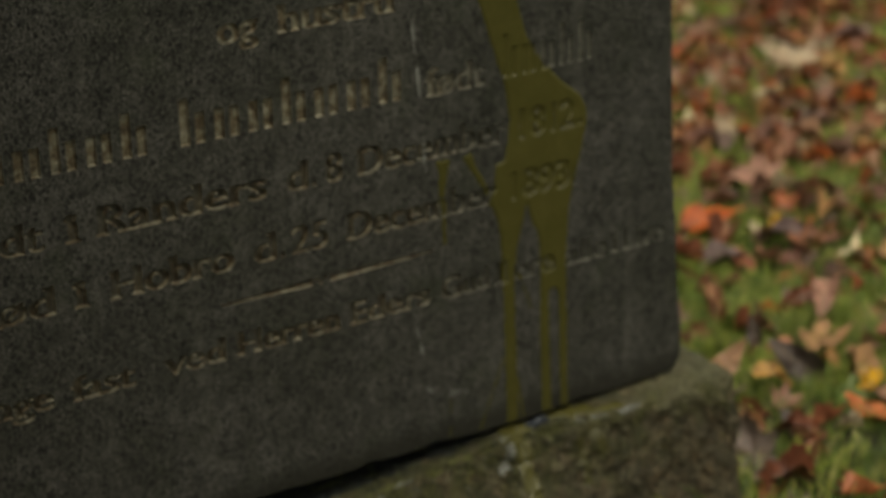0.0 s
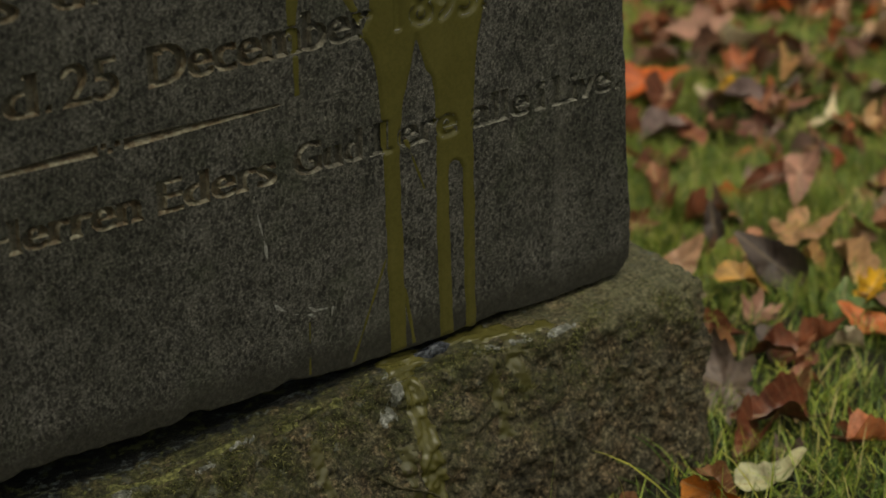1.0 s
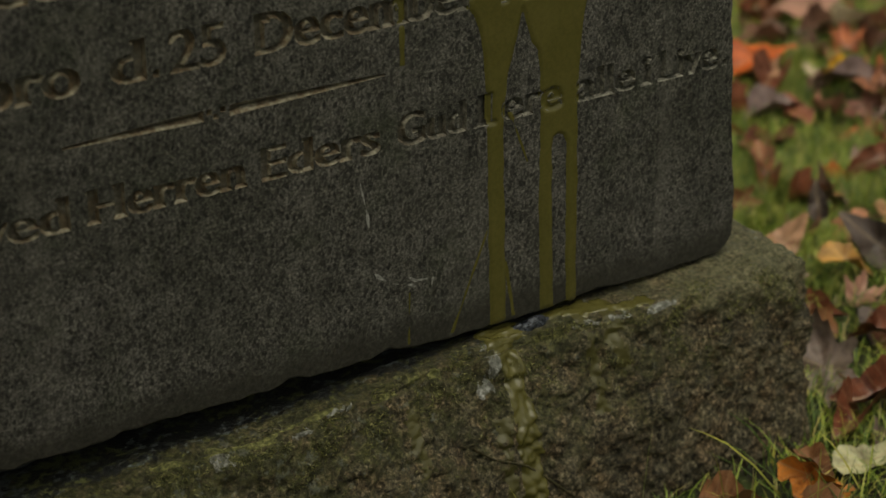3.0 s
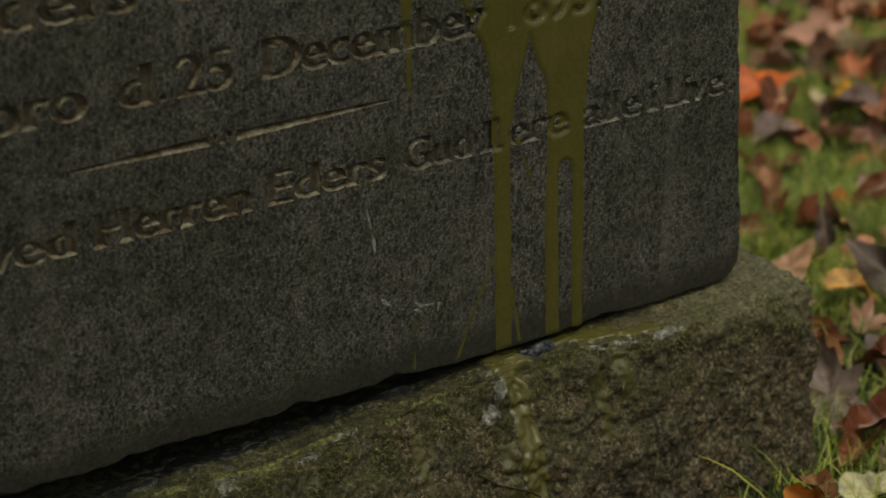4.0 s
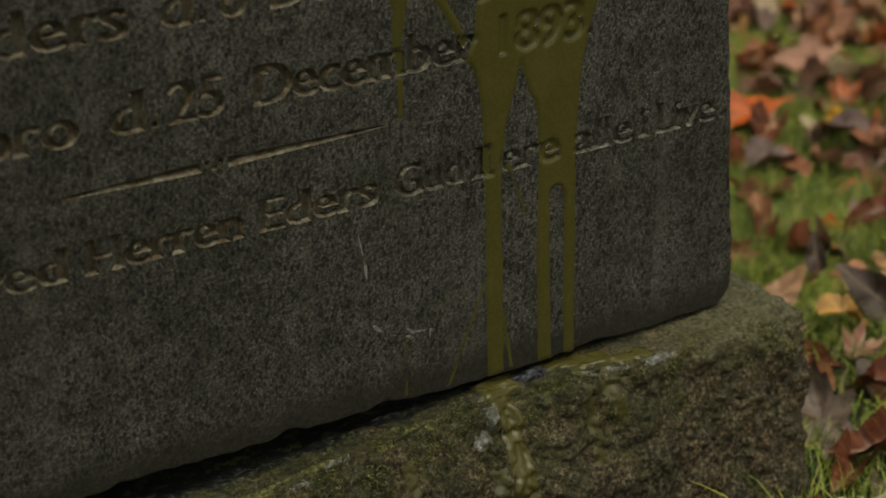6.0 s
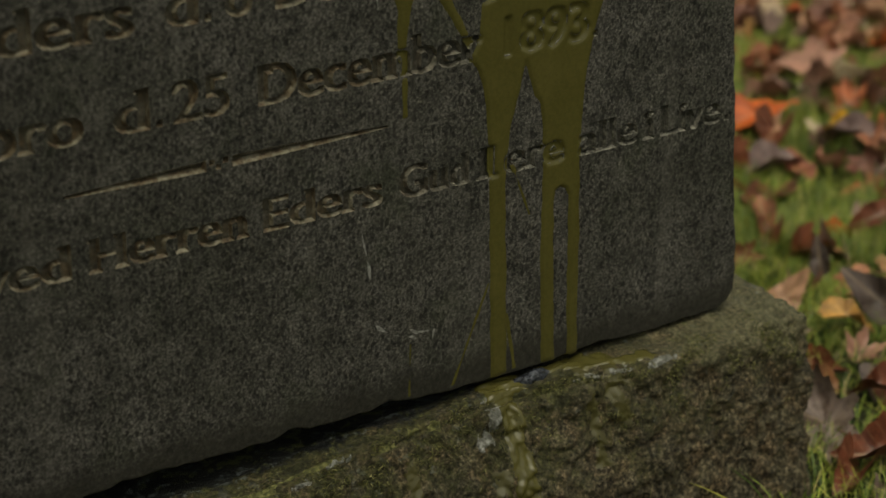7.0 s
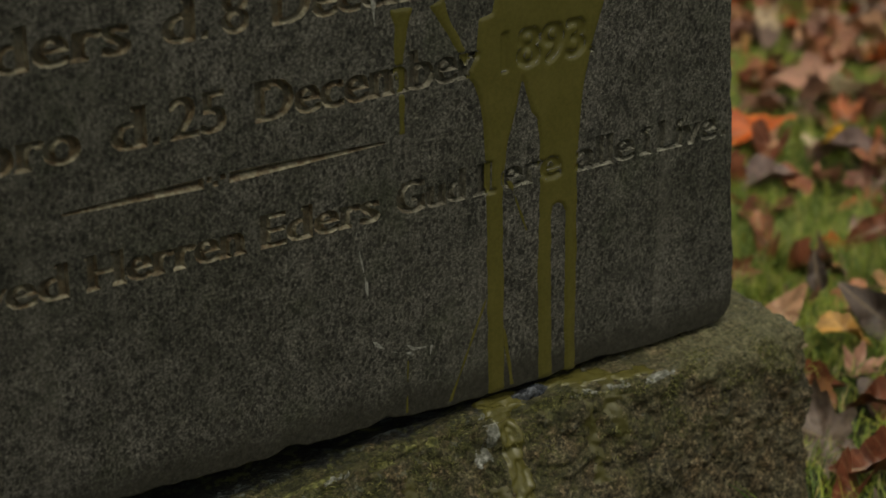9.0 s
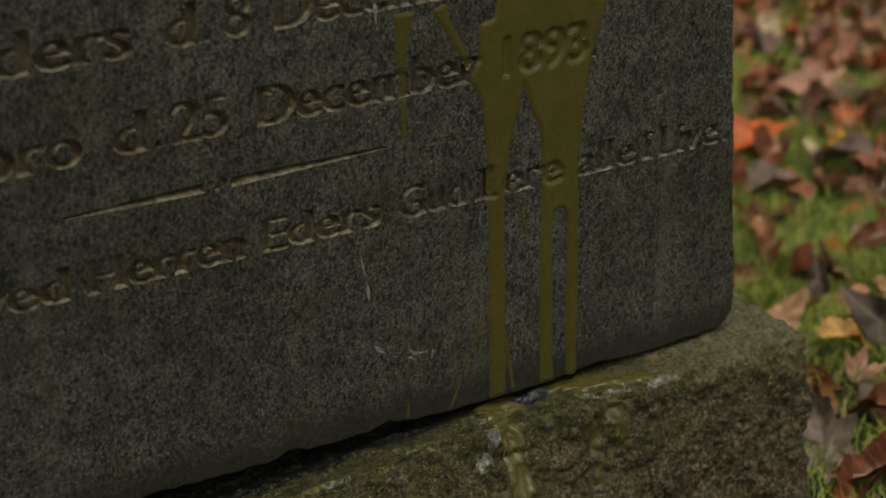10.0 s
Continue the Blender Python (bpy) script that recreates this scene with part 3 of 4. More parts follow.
for (xa, za), (xb, zb), w in (((-0.346, 0.360), (-0.392, 0.243), 0.0016), ((-0.322, 0.315), (-0.309, 0.241), 0.0022), ((-0.318, 0.494), (-0.294, 0.43), 0.0016), ((-0.448, 0.31), (-0.449, 0.245), 0.0010)):
    paint_sheet("paint_streak", [(xa - w, za), (xa + w, za), (xb + w, zb), (xb - w, zb)], step=0.0013, thick=0.0008, letters=False)

def chalk():
    m, n, l, b = shader("pale_scratch")
    v = coords(n, l)
    l.new(ramp(n, l, tex(n, l, v, 220, 3, 0.6), [(0.35, (0.13, 0.128, 0.118)), (0.65, (0.36, 0.355, 0.33))]), b.inputs["Base Color"])
    b.inputs["Roughness"].default_value = 0.9
    return m


CHALK = chalk()


def stroke(line, w):
    """A line as a closed outline, w to either side, tapering at its ends."""
    left, right = [], []
    for i, (x, z) in enumerate(line):
        (ax, az), (bx, bz) = line[max(0, i - 1)], line[min(len(line) - 1, i + 1)]
        k = (w if 0 < i < len(line) - 1 else w * 0.4) / math.hypot(bx - ax, bz - az)
        left.append((x - (bz - az) * k, z + (bx - ax) * k))
        right.append((x + (bz - az) * k, z - (bx - ax) * k))
    return left + right[::-1]


for line in (((-0.511, 0.478), (-0.507, 0.452), (-0.500, 0.417), (-0.4965, 0.388)), ((-0.501, 0.355), (-0.487, 0.339), (-0.47, 0.327), (-0.445, 0.318), (-0.429, 0.308)), ((-0.505, 0.94), (-0.498, 0.86), (-0.492, 0.80)),
             ((-0.49, 0.76), (-0.487, 0.70)), ((-0.418, 0.32), (-0.421, 0.296)), ((-0.45, 0.33), (-0.44, 0.322), (-0.425, 0.321))):
    paint_sheet("scratch", stroke(line, 0.0009), step=0.0009, thick=0.0003, letters=False, mat=CHALK, label="pale scratch in the stone")

# ---- plinth ----
plinth = new("plinth")
tagged(plinth, "rough-hewn granite plinth with moss and spilt paint, under the gravestone", "plinth")
PX0, PX1, PY0, PY1, PZ0, PZ1 = -1.40, 0.088, -0.066, 0.27, -0.15, 0.230
ROUND = 0.022


LEDGE_X = (-1.4, -0.92, -0.78, -0.66, -0.54, -0.42, -0.33, -0.24, -0.15, -0.05, 0.2)
LEDGE_BACK = (0.03, 0.022, 0.036, 0.012, 0.038, 0.046, 0.048, 0.03, 0.004, 0.0, 0.0)


def rock_point(p):
    """A point of a box, rounded at the edges and roughened as hewn stone."""
    p = Vector(p)
    lo, hi = Vector((PX0 + ROUND, PY0 + ROUND, PZ0)), Vector((PX1 - ROUND, PY1 - ROUND, PZ1 - ROUND))
    core = Vector([min(max(p[i], lo[i]), hi[i]) for i in range(3)])
    out = p - core
    if out.length < 1e-6:
        return p
    nrm = out.normalized()
    rough = 0.007 * fractal(p * 8, 2) + 0.017 * (abs(noise.noise(p * 24 + Vector((4, 0, 0)))) - 0.2) + 0.011 * (abs(noise.noise(p * 58)) - 0.2) + 0.0035 * fractal(p * 120, 2)
    flat = max(0.0, nrm.z) ** 2
    front = max(0.0, -nrm.y)
    rough *= 1 - 0.72 * flat
    # the front bellies out a little towards the ground
    belly = front * 0.03 * max(0.0, min(1.0, (0.20 - p.z) / 0.2))
    q = core + nrm * (ROUND + rough + belly)
    # the upper edge is broken back unevenly
    back = float(np.interp(p.x, LEDGE_X, LEDGE_BACK)) + 0.008 * noise.noise(Vector((p.x * 26, 0.7, 0)))
    high = max(0.0, min(1.0, (p.z - 0.07) / (PZ1 - 0.07))) ** 1.6
    q.y += max(0.0, back) * high * max(0.0, min(1.0, (0.03 - p.y) / (0.03 - PY0)))
    if flat > 0.3:
        q.z -= 0.1 * max(0.0, back) * max(0.0, min(1.0, (0.0 - p.y) / 0.066))
    if flat > 0.3 and p.y > 0.02:
        q.z = min(q.z, PZ1 - 0.003)
    sag = 0.031 * (p.x + 0.07) - 0.010 * max(0.0, min(1.0, (-0.38 - p.x) / 0.2))
    q.z += sag * max(0.0, min(1.0, p.z / 0.2))
    return q


def build_plinth():
    def axis(a, b, step):
        k = max(1, round((b - a) / step))
        return [a + (b - a) * i / k for i in range(k + 1)]

    xs = axis(PX0, -0.98, 0.03)[:-1] + axis(-0.98, PX1, 0.003)
    ys = axis(PY0, 0.03, 0.003)[:-1] + axis(0.03, PY1, 0.02)
    zs = axis(PZ0, -0.02, 0.03)[:-1] + axis(-0.02, PZ1, 0.003)
    index, verts, faces = {}, [], []

    def vid(p):
        key = tuple(round(c, 5) for c in p)
        if key not in index:
            index[key] = len(verts)
            verts.append(tuple(rock_point(p)))
        return index[key]

    def sheet(us, vs, place):
        ids = [[vid(place(u, v)) for u in us] for v in vs]
        for j in range(len(vs) - 1):
            for i in range(len(us) - 1):
                faces.append((ids[j][i], ids[j][i + 1], ids[j + 1][i + 1], ids[j + 1][i]))

    sheet(xs, zs, lambda u, v: (u, PY0, v))
    sheet(xs, ys, lambda u, v: (u, v, PZ1))
    sheet(ys, zs, lambda u, v: (PX1, u, v))
    sheet(xs[::-1], zs, lambda u, v: (u, PY1, v))
    sheet(ys[::-1], zs, lambda u, v: (PX0, u, v))
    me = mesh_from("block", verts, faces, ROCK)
    part_mesh("block", me, plinth, "rough-hewn mossy granite block")


build_plinth()


def spill_sheet(name, inside, u_range, v_range, step=0.003, thick=0.0035, label="", ragged=0.004, mat=None, fill=0.6):
    """Paint that has run over the ledge and down the hewn front. v runs outwards over the ledge, then downwards."""
    us, vs = np.arange(*u_range, step), np.arange(*v_range, step)
    ledge = -PY0
    val, rise, stone = [], [], np.zeros((len(vs), len(us), 3))
    for j, v in enumerate(vs):
        for i, u in enumerate(us):
            stone[j, i] = rock_point((u, -v, PZ1) if v < ledge else (u, PY0, PZ1 - (v - ledge)))
            d = inside(u, v) + ragged * (noise.noise(Vector((u * 60, v * 45, 2.0))) + 0.6 * noise.noise(Vector((u * 170, v * 130, 2.0))))
            up = Vector((0, -0.45, 0.9)) if v < ledge else Vector((0, -1, 0.12))
            h = thick * max(-0.7, min(1.0, d / 0.005)) * (1 + 0.6 * noise.noise(Vector((u * 80, v * 70, 6.0))) + 0.25 * noise.noise(Vector((u * 240, v * 220, 1.0))))
            rise.append(up.normalized() * h)
            val.append(d)
    # the paint fills the hollows of the stone
    soft = np.stack([blur(stone[..., c], 8) for c in range(3)], -1)
    inner = np.clip(np.array(val).reshape(len(vs), len(us), 1) / 0.008, 0, 1) * fill
    verts = [Vector(p) + r for p, r in zip((stone + (soft - stone) * inner).reshape(-1, 3), rise)]
    n = len(us)
    quads = [(j * n + i, (j + 1) * n + i, (j + 1) * n + i + 1, j * n + i + 1) for j in range(len(vs) - 1) for i in range(n - 1)
             if min(val[j * n + i], val[j * n + i + 1], val[(j + 1) * n + i], val[(j + 1) * n + i + 1]) > -0.003]
    used = sorted({i for q in quads for i in q})
    to = {v: i for i, v in enumerate(used)}
    me = mesh_from(name, [verts[i] for i in used], [tuple(to[i] for i in q) for q in quads], mat or WET_PAINT)
    part_mesh(name, me, plinth, label)


def run_shape(xc, half, v0, v1, sway=0.0, spread=0.0):
    def f(u, v):
        c = xc + sway * max(0.0, v - v0)
        w = half + spread * max(0.0, 1 - abs(v - v0 - 0.02) / 0.035)
        return min(w - abs(u - c), v1 - v, v - v0 + 0.01)
    return f


def pool(parts):
    return lambda u, v: max(p(u, v) for p in parts)


spill_sheet("paint_spill", pool([run_shape(-0.334, 0.0155, 0.0, 0.32, 0.012, 0.006), run_shape(-0.326, 0.026, 0.0, 0.05), run_shape(-0.343, 0.014, 0.004, 0.06)]), (-0.41, -0.25), (-0.005, 0.32), step=0.0022, thick=0.0026, ragged=0.007, fill=0.3, label="olive-green paint spilt over the ledge")
spill_sheet("paint_spill", pool([run_shape(-0.258, 0.016, 0.0, 0.020), run_shape(-0.227, 0.02, 0.0, 0.03), run_shape(-0.205, 0.02, 0.012, 0.038), run_shape(-0.165, 0.03, 0.03, 0.042)]),
            (-0.30, -0.09), (-0.005, 0.08), step=0.002, thick=0.0018, ragged=0.008, label="thin pool of olive-green paint on the ledge")
spill_sheet("paint_run", run_shape(-0.230, 0.006, 0.03, 0.17, 0.03), (-0.26, -0.19), (0.02, 0.19), step=0.002, thick=0.0008, ragged=0.010, mat=THIN_PAINT)
spill_sheet("paint_run", run_shape(-0.200, 0.010, 0.03, 0.13, 0.05), (-0.24, -0.15), (0.02, 0.15), step=0.002, thick=0.0008, ragged=0.010, mat=THIN_PAINT)
spill_sheet("paint_run", run_shape(-0.362, 0.008, 0.15, 0.31, 0.0), (-0.39, -0.33), (0.14, 0.32), step=0.002, thick=0.0008, ragged=0.010, mat=THIN_PAINT)
spill_sheet("paint_run", run_shape(-0.47, 0.006, 0.10, 0.17, 0.0), (-0.49, -0.45), (0.09, 0.18), step=0.002, thick=0.0008, ragged=0.008, mat=THIN_PAINT)


def crust_mat(name, dark, mid, light, rough):
    m, n, l, b = shader(name)
    v = coords(n, l)
    f = tex(n, l, v, 150, 5, 0.7)
    l.new(ramp(n, l, f, [(0.34, dark), (0.5, mid), (0.66, light)]), b.inputs["Base Color"])
    b.inputs["Roughness"].default_value = rough
    bump(n, l, f, b, 0.8, 0.004)
    return m


LICHEN = crust_mat("yellow_lichen", (0.03, 0.032, 0.012), (0.12, 0.12, 0.04), (0.28, 0.27, 0.1), 0.9)
PALE_GLINT_CRUST = crust_mat("pale_crust", (0.04, 0.04, 0.03), (0.14, 0.14, 0.12), (0.42, 0.42, 0.4), 0.35)
BLUE_STONE = crust_mat("wet_blue_black_stone", (0.008, 0.009, 0.012), (0.03, 0.034, 0.045), (0.12, 0.13, 0.16), 0.2)


def blob(u0, v0, ru, rv):
    return lambda u, v: min(ru, rv) * (1 - math.hypot((u - u0) / ru, (v - v0) / rv))


def band(u0, u1, v0, v1, half):
    return lambda u, v: half - abs(v - v0 - (v1 - v0) * (u - u0) / (u1 - u0)) - 0.02 * max(0.0, u0 - u, u - u1) * 10


spill_sheet("blue_stone", pool([blob(-0.287, 0.02, 0.022, 0.016), blob(-0.275, 0.014, 0.016, 0.012)]), (-0.32, -0.24), (-0.005, 0.05), thick=0.007, label="wet blue-black stone exposed in the ledge", fill=0.2, mat=BLUE_STONE)
# pale crust patches, whose bright colour also paints wet glints along the edge
for u, v, ru, rv in ((-0.353, 0.085, 0.009, 0.010), (-0.368, 0.104, 0.010, 0.007), (-0.335, 0.062, 0.012, 0.006), (-0.357, 0.05, 0.009, 0.008), (-0.56, 0.05, 0.018, 0.006), (-0.60, 0.06, 0.016, 0.005), (-0.70, 0.055, 0.008, 0.02), (-0.19, 0.055, 0.02, 0.006), (-0.14, 0.055, 0.018, 0.005), (-0.225, 0.058, 0.014, 0.008)):
    spill_sheet("pale_crust", blob(u, v, ru, rv), (u - ru * 1.5, u + ru * 1.5), (max(0.0, v - rv * 1.6), v + rv * 1.6), step=0.0016, thick=0.0008, ragged=0.014, fill=0.0, label="pale crust and painted wet glints on the edge of the ledge", mat=PALE_GLINT_CRUST)
spill_sheet("lichen", pool([band(-0.74, -0.58, 0.035, 0.04, 0.003), blob(-0.755, 0.036, 0.018, 0.010), blob(-0.575, 0.042, 0.02, 0.008), blob(-0.70, 0.028, 0.010, 0.006), blob(-0.66, 0.045, 0.02, 0.005)]), (-0.79, -0.54), (0.01, 0.07), step=0.002,
            thick=0.003, label="yellow lichen along the ledge", fill=0.0, mat=LICHEN)
for u, v in ((-0.455, 0.058), (-0.425, 0.06), (-0.49, 0.066)):
    spill_sheet("lichen", blob(u, v, 0.012, 0.009), (u - 0.03, u + 0.03), (v - 0.025, v + 0.025), step=0.002, thick=0.003, ragged=0.01, label="yellow-green lichen on the edge of the ledge", fill=0.0, mat=LICHEN)


def build_joint():
    """The setting bed between slab and plinth, set back from both."""
    xs = np.linspace(-WIDTH + 0.01, -0.03, 160)
    verts, faces = [], []
    for x in xs:
        f = 0.035 + 0.008 * noise.noise(Vector((x * 30, 0, 4))) + 0.04 * max(0, min(1, (-0.3 - x) / 0.3)) - 0.015 * max(0, min(1, (x + 0.3) / 0.2))
        for y, z in ((f + 0.004, 0.165), (f, 0.215), (f + 0.003, 0.247), (0.16, 0.247), (0.16, 0.165)):
            verts.append((x, y, z + 0.002 * noise.noise(Vector((x * 50, y, z * 50)))))
    for i in range(len(xs) - 1):
        for k in range(5):
            a, b2 = i * 5 + k, i * 5 + (k + 1) % 5
            faces.append((a, b2, b2 + 5, a + 5))
    faces += [tuple(range(5)), tuple(range(len(verts) - 1, len(verts) - 6, -1))]
    part_mesh("joint", mesh_from("joint", verts, faces, MORTAR), plinth, "dark recessed setting joint")


build_joint()

def moss_mat():
    m, n, l, b = shader("moss_strands")
    geo = n.new("ShaderNodeNewGeometry")
    l.new(ramp(n, l, geo.outputs["Random Per Island"], [(0.0, (0.03, 0.035, 0.01)), (0.5, (0.09, 0.095, 0.025)), (0.85, (0.2, 0.19, 0.06)), (1.0, (0.32, 0.3, 0.13))]), b.inputs["Base Color"])
    b.inputs["Roughness"].default_value = 0.8
    return m


def build_moss():
    """Short strands of moss that hang over the broken edge of the plinth."""
    rng = random.Random(9)
    verts, faces = [], []
    made = 0
    while made < 9000:
        u, v = rng.uniform(-1.0, 0.06), rng.gauss(0.075, 0.035)
        if v < 0.015 or noise.noise(Vector((u * 22, v * 26, 3.0))) < rng.uniform(0.0, 0.25) - 0.28 * max(0.0, -u - 0.3):
            continue
        base = (u, -v, PZ1) if v < -PY0 else (u, PY0, PZ1 - (v + PY0))
        q = rock_point(base)
        long, w = rng.uniform(0.0025, 0.0075), rng.uniform(0.0003, 0.0006)
        d = Vector((rng.gauss(0, 0.6), -rng.uniform(0.1, 1.0), rng.gauss(0.15, 0.5))).normalized()
        side = d.cross(Vector((rng.gauss(0, 1), rng.gauss(0, 1), rng.gauss(0, 1)))).normalized() * w
        at = len(verts)
        mid = q + d * long * 0.5
        tip = q + d * long + Vector((0, 0, -0.25 * long))
        verts += [q - side - d * 0.001, q + side - d * 0.001, mid + side * 0.8, mid - side * 0.8, tip]
        faces += [(at, at + 1, at + 2, at + 3), (at + 3, at + 2, at + 4)]
        made += 1
    ob = new("moss", mesh_from("moss", verts, faces, moss_mat()))
    tagged(ob, "short olive moss strands on the edge of the plinth", "moss", kind="stuff")


build_moss()

# ---- lawn ----
def in_view(x, y):
    """The strip of lawn beside and behind the plinth that lies open to view."""
    return x > 0.02 - 0.6 * max(0.0, -y - 0.08) and -0.5 < y < 2.9 and x < 2.9


def blocked(x, y, m=0.0):
    return PX0 - m < x < PX1 + m + 0.004 and PY0 - 0.028 - m < y < PY1 + m


def blade(verts, faces, x, y, rng, h, w, way=None):
    a, lean, bend = rng.uniform(0, 6.283) if way is None else way + rng.gauss(0, 1.2), rng.uniform(0.05, 0.7), rng.uniform(-0.2, 1.2)
    dx, dy = math.cos(a), math.sin(a)
    z = ground_height(x, y) - 0.004
    at = len(verts)
    for u, ww in ((0, 0.8), (0.35, 1.0), (0.72, 0.6)):
        off = h * (lean * u + bend * u * u * 0.6)
        zz = z + h * (u - 0.3 * (lean + bend * 0.7) * u * u)
        for s in (-1, 1):
            verts.append((x + dx * off - dy * s * w * ww, y + dy * off + dx * s * w * ww, zz))
    off = h * (lean + bend * 0.6)
    verts.append((x + dx * off, y + dy * off, z + h * (1 - 0.3 * (lean + bend * 0.7)) - 0.04 * h))
    faces += [(at, at + 1, at + 3, at + 2), (at + 2, at + 3, at + 5, at + 4), (at + 4, at + 5, at + 6)]


def build_grass():
    rng = random.Random(5)
    verts, faces = [], []
    made = 0
    while made < 205000:
        x, y = rng.uniform(-0.35, 2.9), rng.uniform(-0.5, 2.9)
        if not in_view(x, y) or blocked(x, y) or abs(x - y * 0.86 - 0.3) > 0.85:
            continue
        d = noise.noise(Vector((x * 3.1, y * 3.1, 0.4))) + 0.5 * noise.noise(Vector((x * 9, y * 9, 1.4)))
        if d < rng.uniform(-0.75, 0.2):
            continue
        # thin growth beside the plinth
        if y < 0.15 and x < 0.45 and rng.random() < 0.6:
            continue
        # blades lie together in tufts
        way = 6.283 * noise.noise(Vector((x * 11, y * 11, 5.0)))
        blade(verts, faces, x, y, rng, rng.uniform(0.025, 0.06) * (1 + 0.6 * max(0, d)), rng.uniform(0.0006, 0.0013), way)
        made += 1
    for _ in range(8000):
        x, y = rng.uniform(-1.4, 0.8), rng.uniform(-0.42, 0.2)
        if not blocked(x, y):
            blade(verts, faces, x, y, rng, rng.uniform(0.02, 0.05), rng.uniform(0.0006, 0.0012))
    # the rest of the lawn, in coarser blades
    for _ in range(150000):
        x, y = rng.gauss(0.3, 2.2), rng.gauss(0.3, 2.2)
        if max(abs(x), abs(y)) > 6.5:
            continue
        if blocked(x, y) or (in_view(x, y) and abs(x - y * 0.86 - 0.3) < 0.85) or (x > -1.4 and -0.42 < y < 0.2 and x < 0.8):
            continue
        a, h, w, z = rng.uniform(0, 6.283), rng.uniform(0.03, 0.07), rng.uniform(0.002, 0.004), ground_height(x, y) - 0.004
        dx, dy, at = math.cos(a), math.sin(a), len(verts)
        verts += [(x - dy * w, y + dx * w, z), (x + dy * w, y - dx * w, z), (x + dx * h * 0.4 + dy * w, y + dy * h * 0.4 - dx * w, z + h * 0.5), (x + dx * h * 0.9, y + dy * h * 0.9, z + h * 0.75)]
        faces += [(at, at + 1, at + 2, at + 3)]
    # longer tufts at the foot of the plinth
    for cx, cy, k, hh in ((0.05, -0.23, 24, 0.09), (0.13, -0.26, 50, 0.1), (-0.06, -0.19, 12, 0.16), (0.2, -0.22, 40, 0.07), (0.24, 0.0, 16, 0.04), (-0.3, -0.15, 5, 0.12), (0.3, -0.1, 30, 0.05), (0.0, -0.25, 20, 0.12)):
        for _ in range(k):
            blade(verts, faces, cx + rng.gauss(0, 0.04), cy + rng.gauss(0, 0.025), rng, hh * rng.uniform(0.4, 1.15), rng.uniform(0.0007, 0.0013))
    # single long blades that lean against the plinth
    for base, tip, w in (((-0.04, -0.18, 0), (-0.165, -0.148, 0.12), 0.0016), ((-0.01, -0.15, 0), (-0.102, -0.142, 0.118), 0.0017), ((-0.104, -0.18, 0), (-0.11, -0.165, 0.078), 0.0024), ((0.08, -0.168, 0), (0.07, -0.15, 0.078), 0.0019),
                         ((0.1, -0.195, 0), (0.08, -0.16, 0.07), 0.0018), ((-0.212, -0.13, 0), (-0.205, -0.135, 0.13), 0.0012), ((0.05, -0.22, 0), (-0.02, -0.2, 0.1), 0.0017), ((-0.06, -0.2, 0), (0.0, -0.22, 0.09), 0.0018)):
        a, b2 = Vector(base), Vector(tip)
        side = (b2 - a).cross(Vector((0.5, -0.8, -0.3))).normalized() * w * 0.7
        at = len(verts)
        for u, ww in ((0, 0.9), (0.3, 1.0), (0.6, 0.8), (0.85, 0.45)):
            p = a.lerp(b2, u) + Vector((0, 0, 0.1 * (b2 - a).length * math.sin(3.14 * u)))
            verts += [tuple(p - side * ww), tuple(p + side * ww)]
        verts.append(tuple(b2))
        faces += [(at + k, at + k + 1, at + k + 3, at + k + 2) for k in (0, 2, 4)] + [(at + 6, at + 7, at + 8)]
    ob = new("grass", mesh_from("grass", verts, faces, GRASS))
    tagged(ob, "short green and yellowing cemetery grass", "grass", kind="stuff")


build_grass()


# ---- fallen leaves ----
def build_stem():
    """A thin dark stem caught on the rough front of the plinth."""
    path = [rock_point((x, PY0, z)) + Vector((0, -0.003, 0)) for x, z in ((-0.405, 0.135), (-0.385, 0.118), (-0.365, 0.108), (-0.34, 0.094), (-0.315, 0.07), (-0.285, 0.04), (-0.262, 0.015))]
    verts, faces = [], []
    for i, p in enumerate(path):
        d = (path[min(i + 1, len(path) - 1)] - path[max(i - 1, 0)]).normalized()
        u = d.orthogonal().normalized()
        w, r = d.cross(u), 0.0017 - 0.0001 * i
        verts += [p + u * r * math.cos(1.0472 * k) + w * r * math.sin(1.0472 * k) for k in range(6)]
    for i in range(len(path) - 1):
        for k in range(6):
            j = (k + 1) % 6
            faces.append((i * 6 + k, i * 6 + j, i * 6 + 6 + j, i * 6 + 6 + k))
    faces += [tuple(range(6)), tuple(range(len(verts) - 1, len(verts) - 7, -1))]
    tagged(new("dry_stem", mesh_from("dry_stem", verts, faces, leaf_mat("stem_dark", tone=(0.05, 0.045, 0.02)))), "thin dark stem caught on the plinth", "stem")


build_stem()


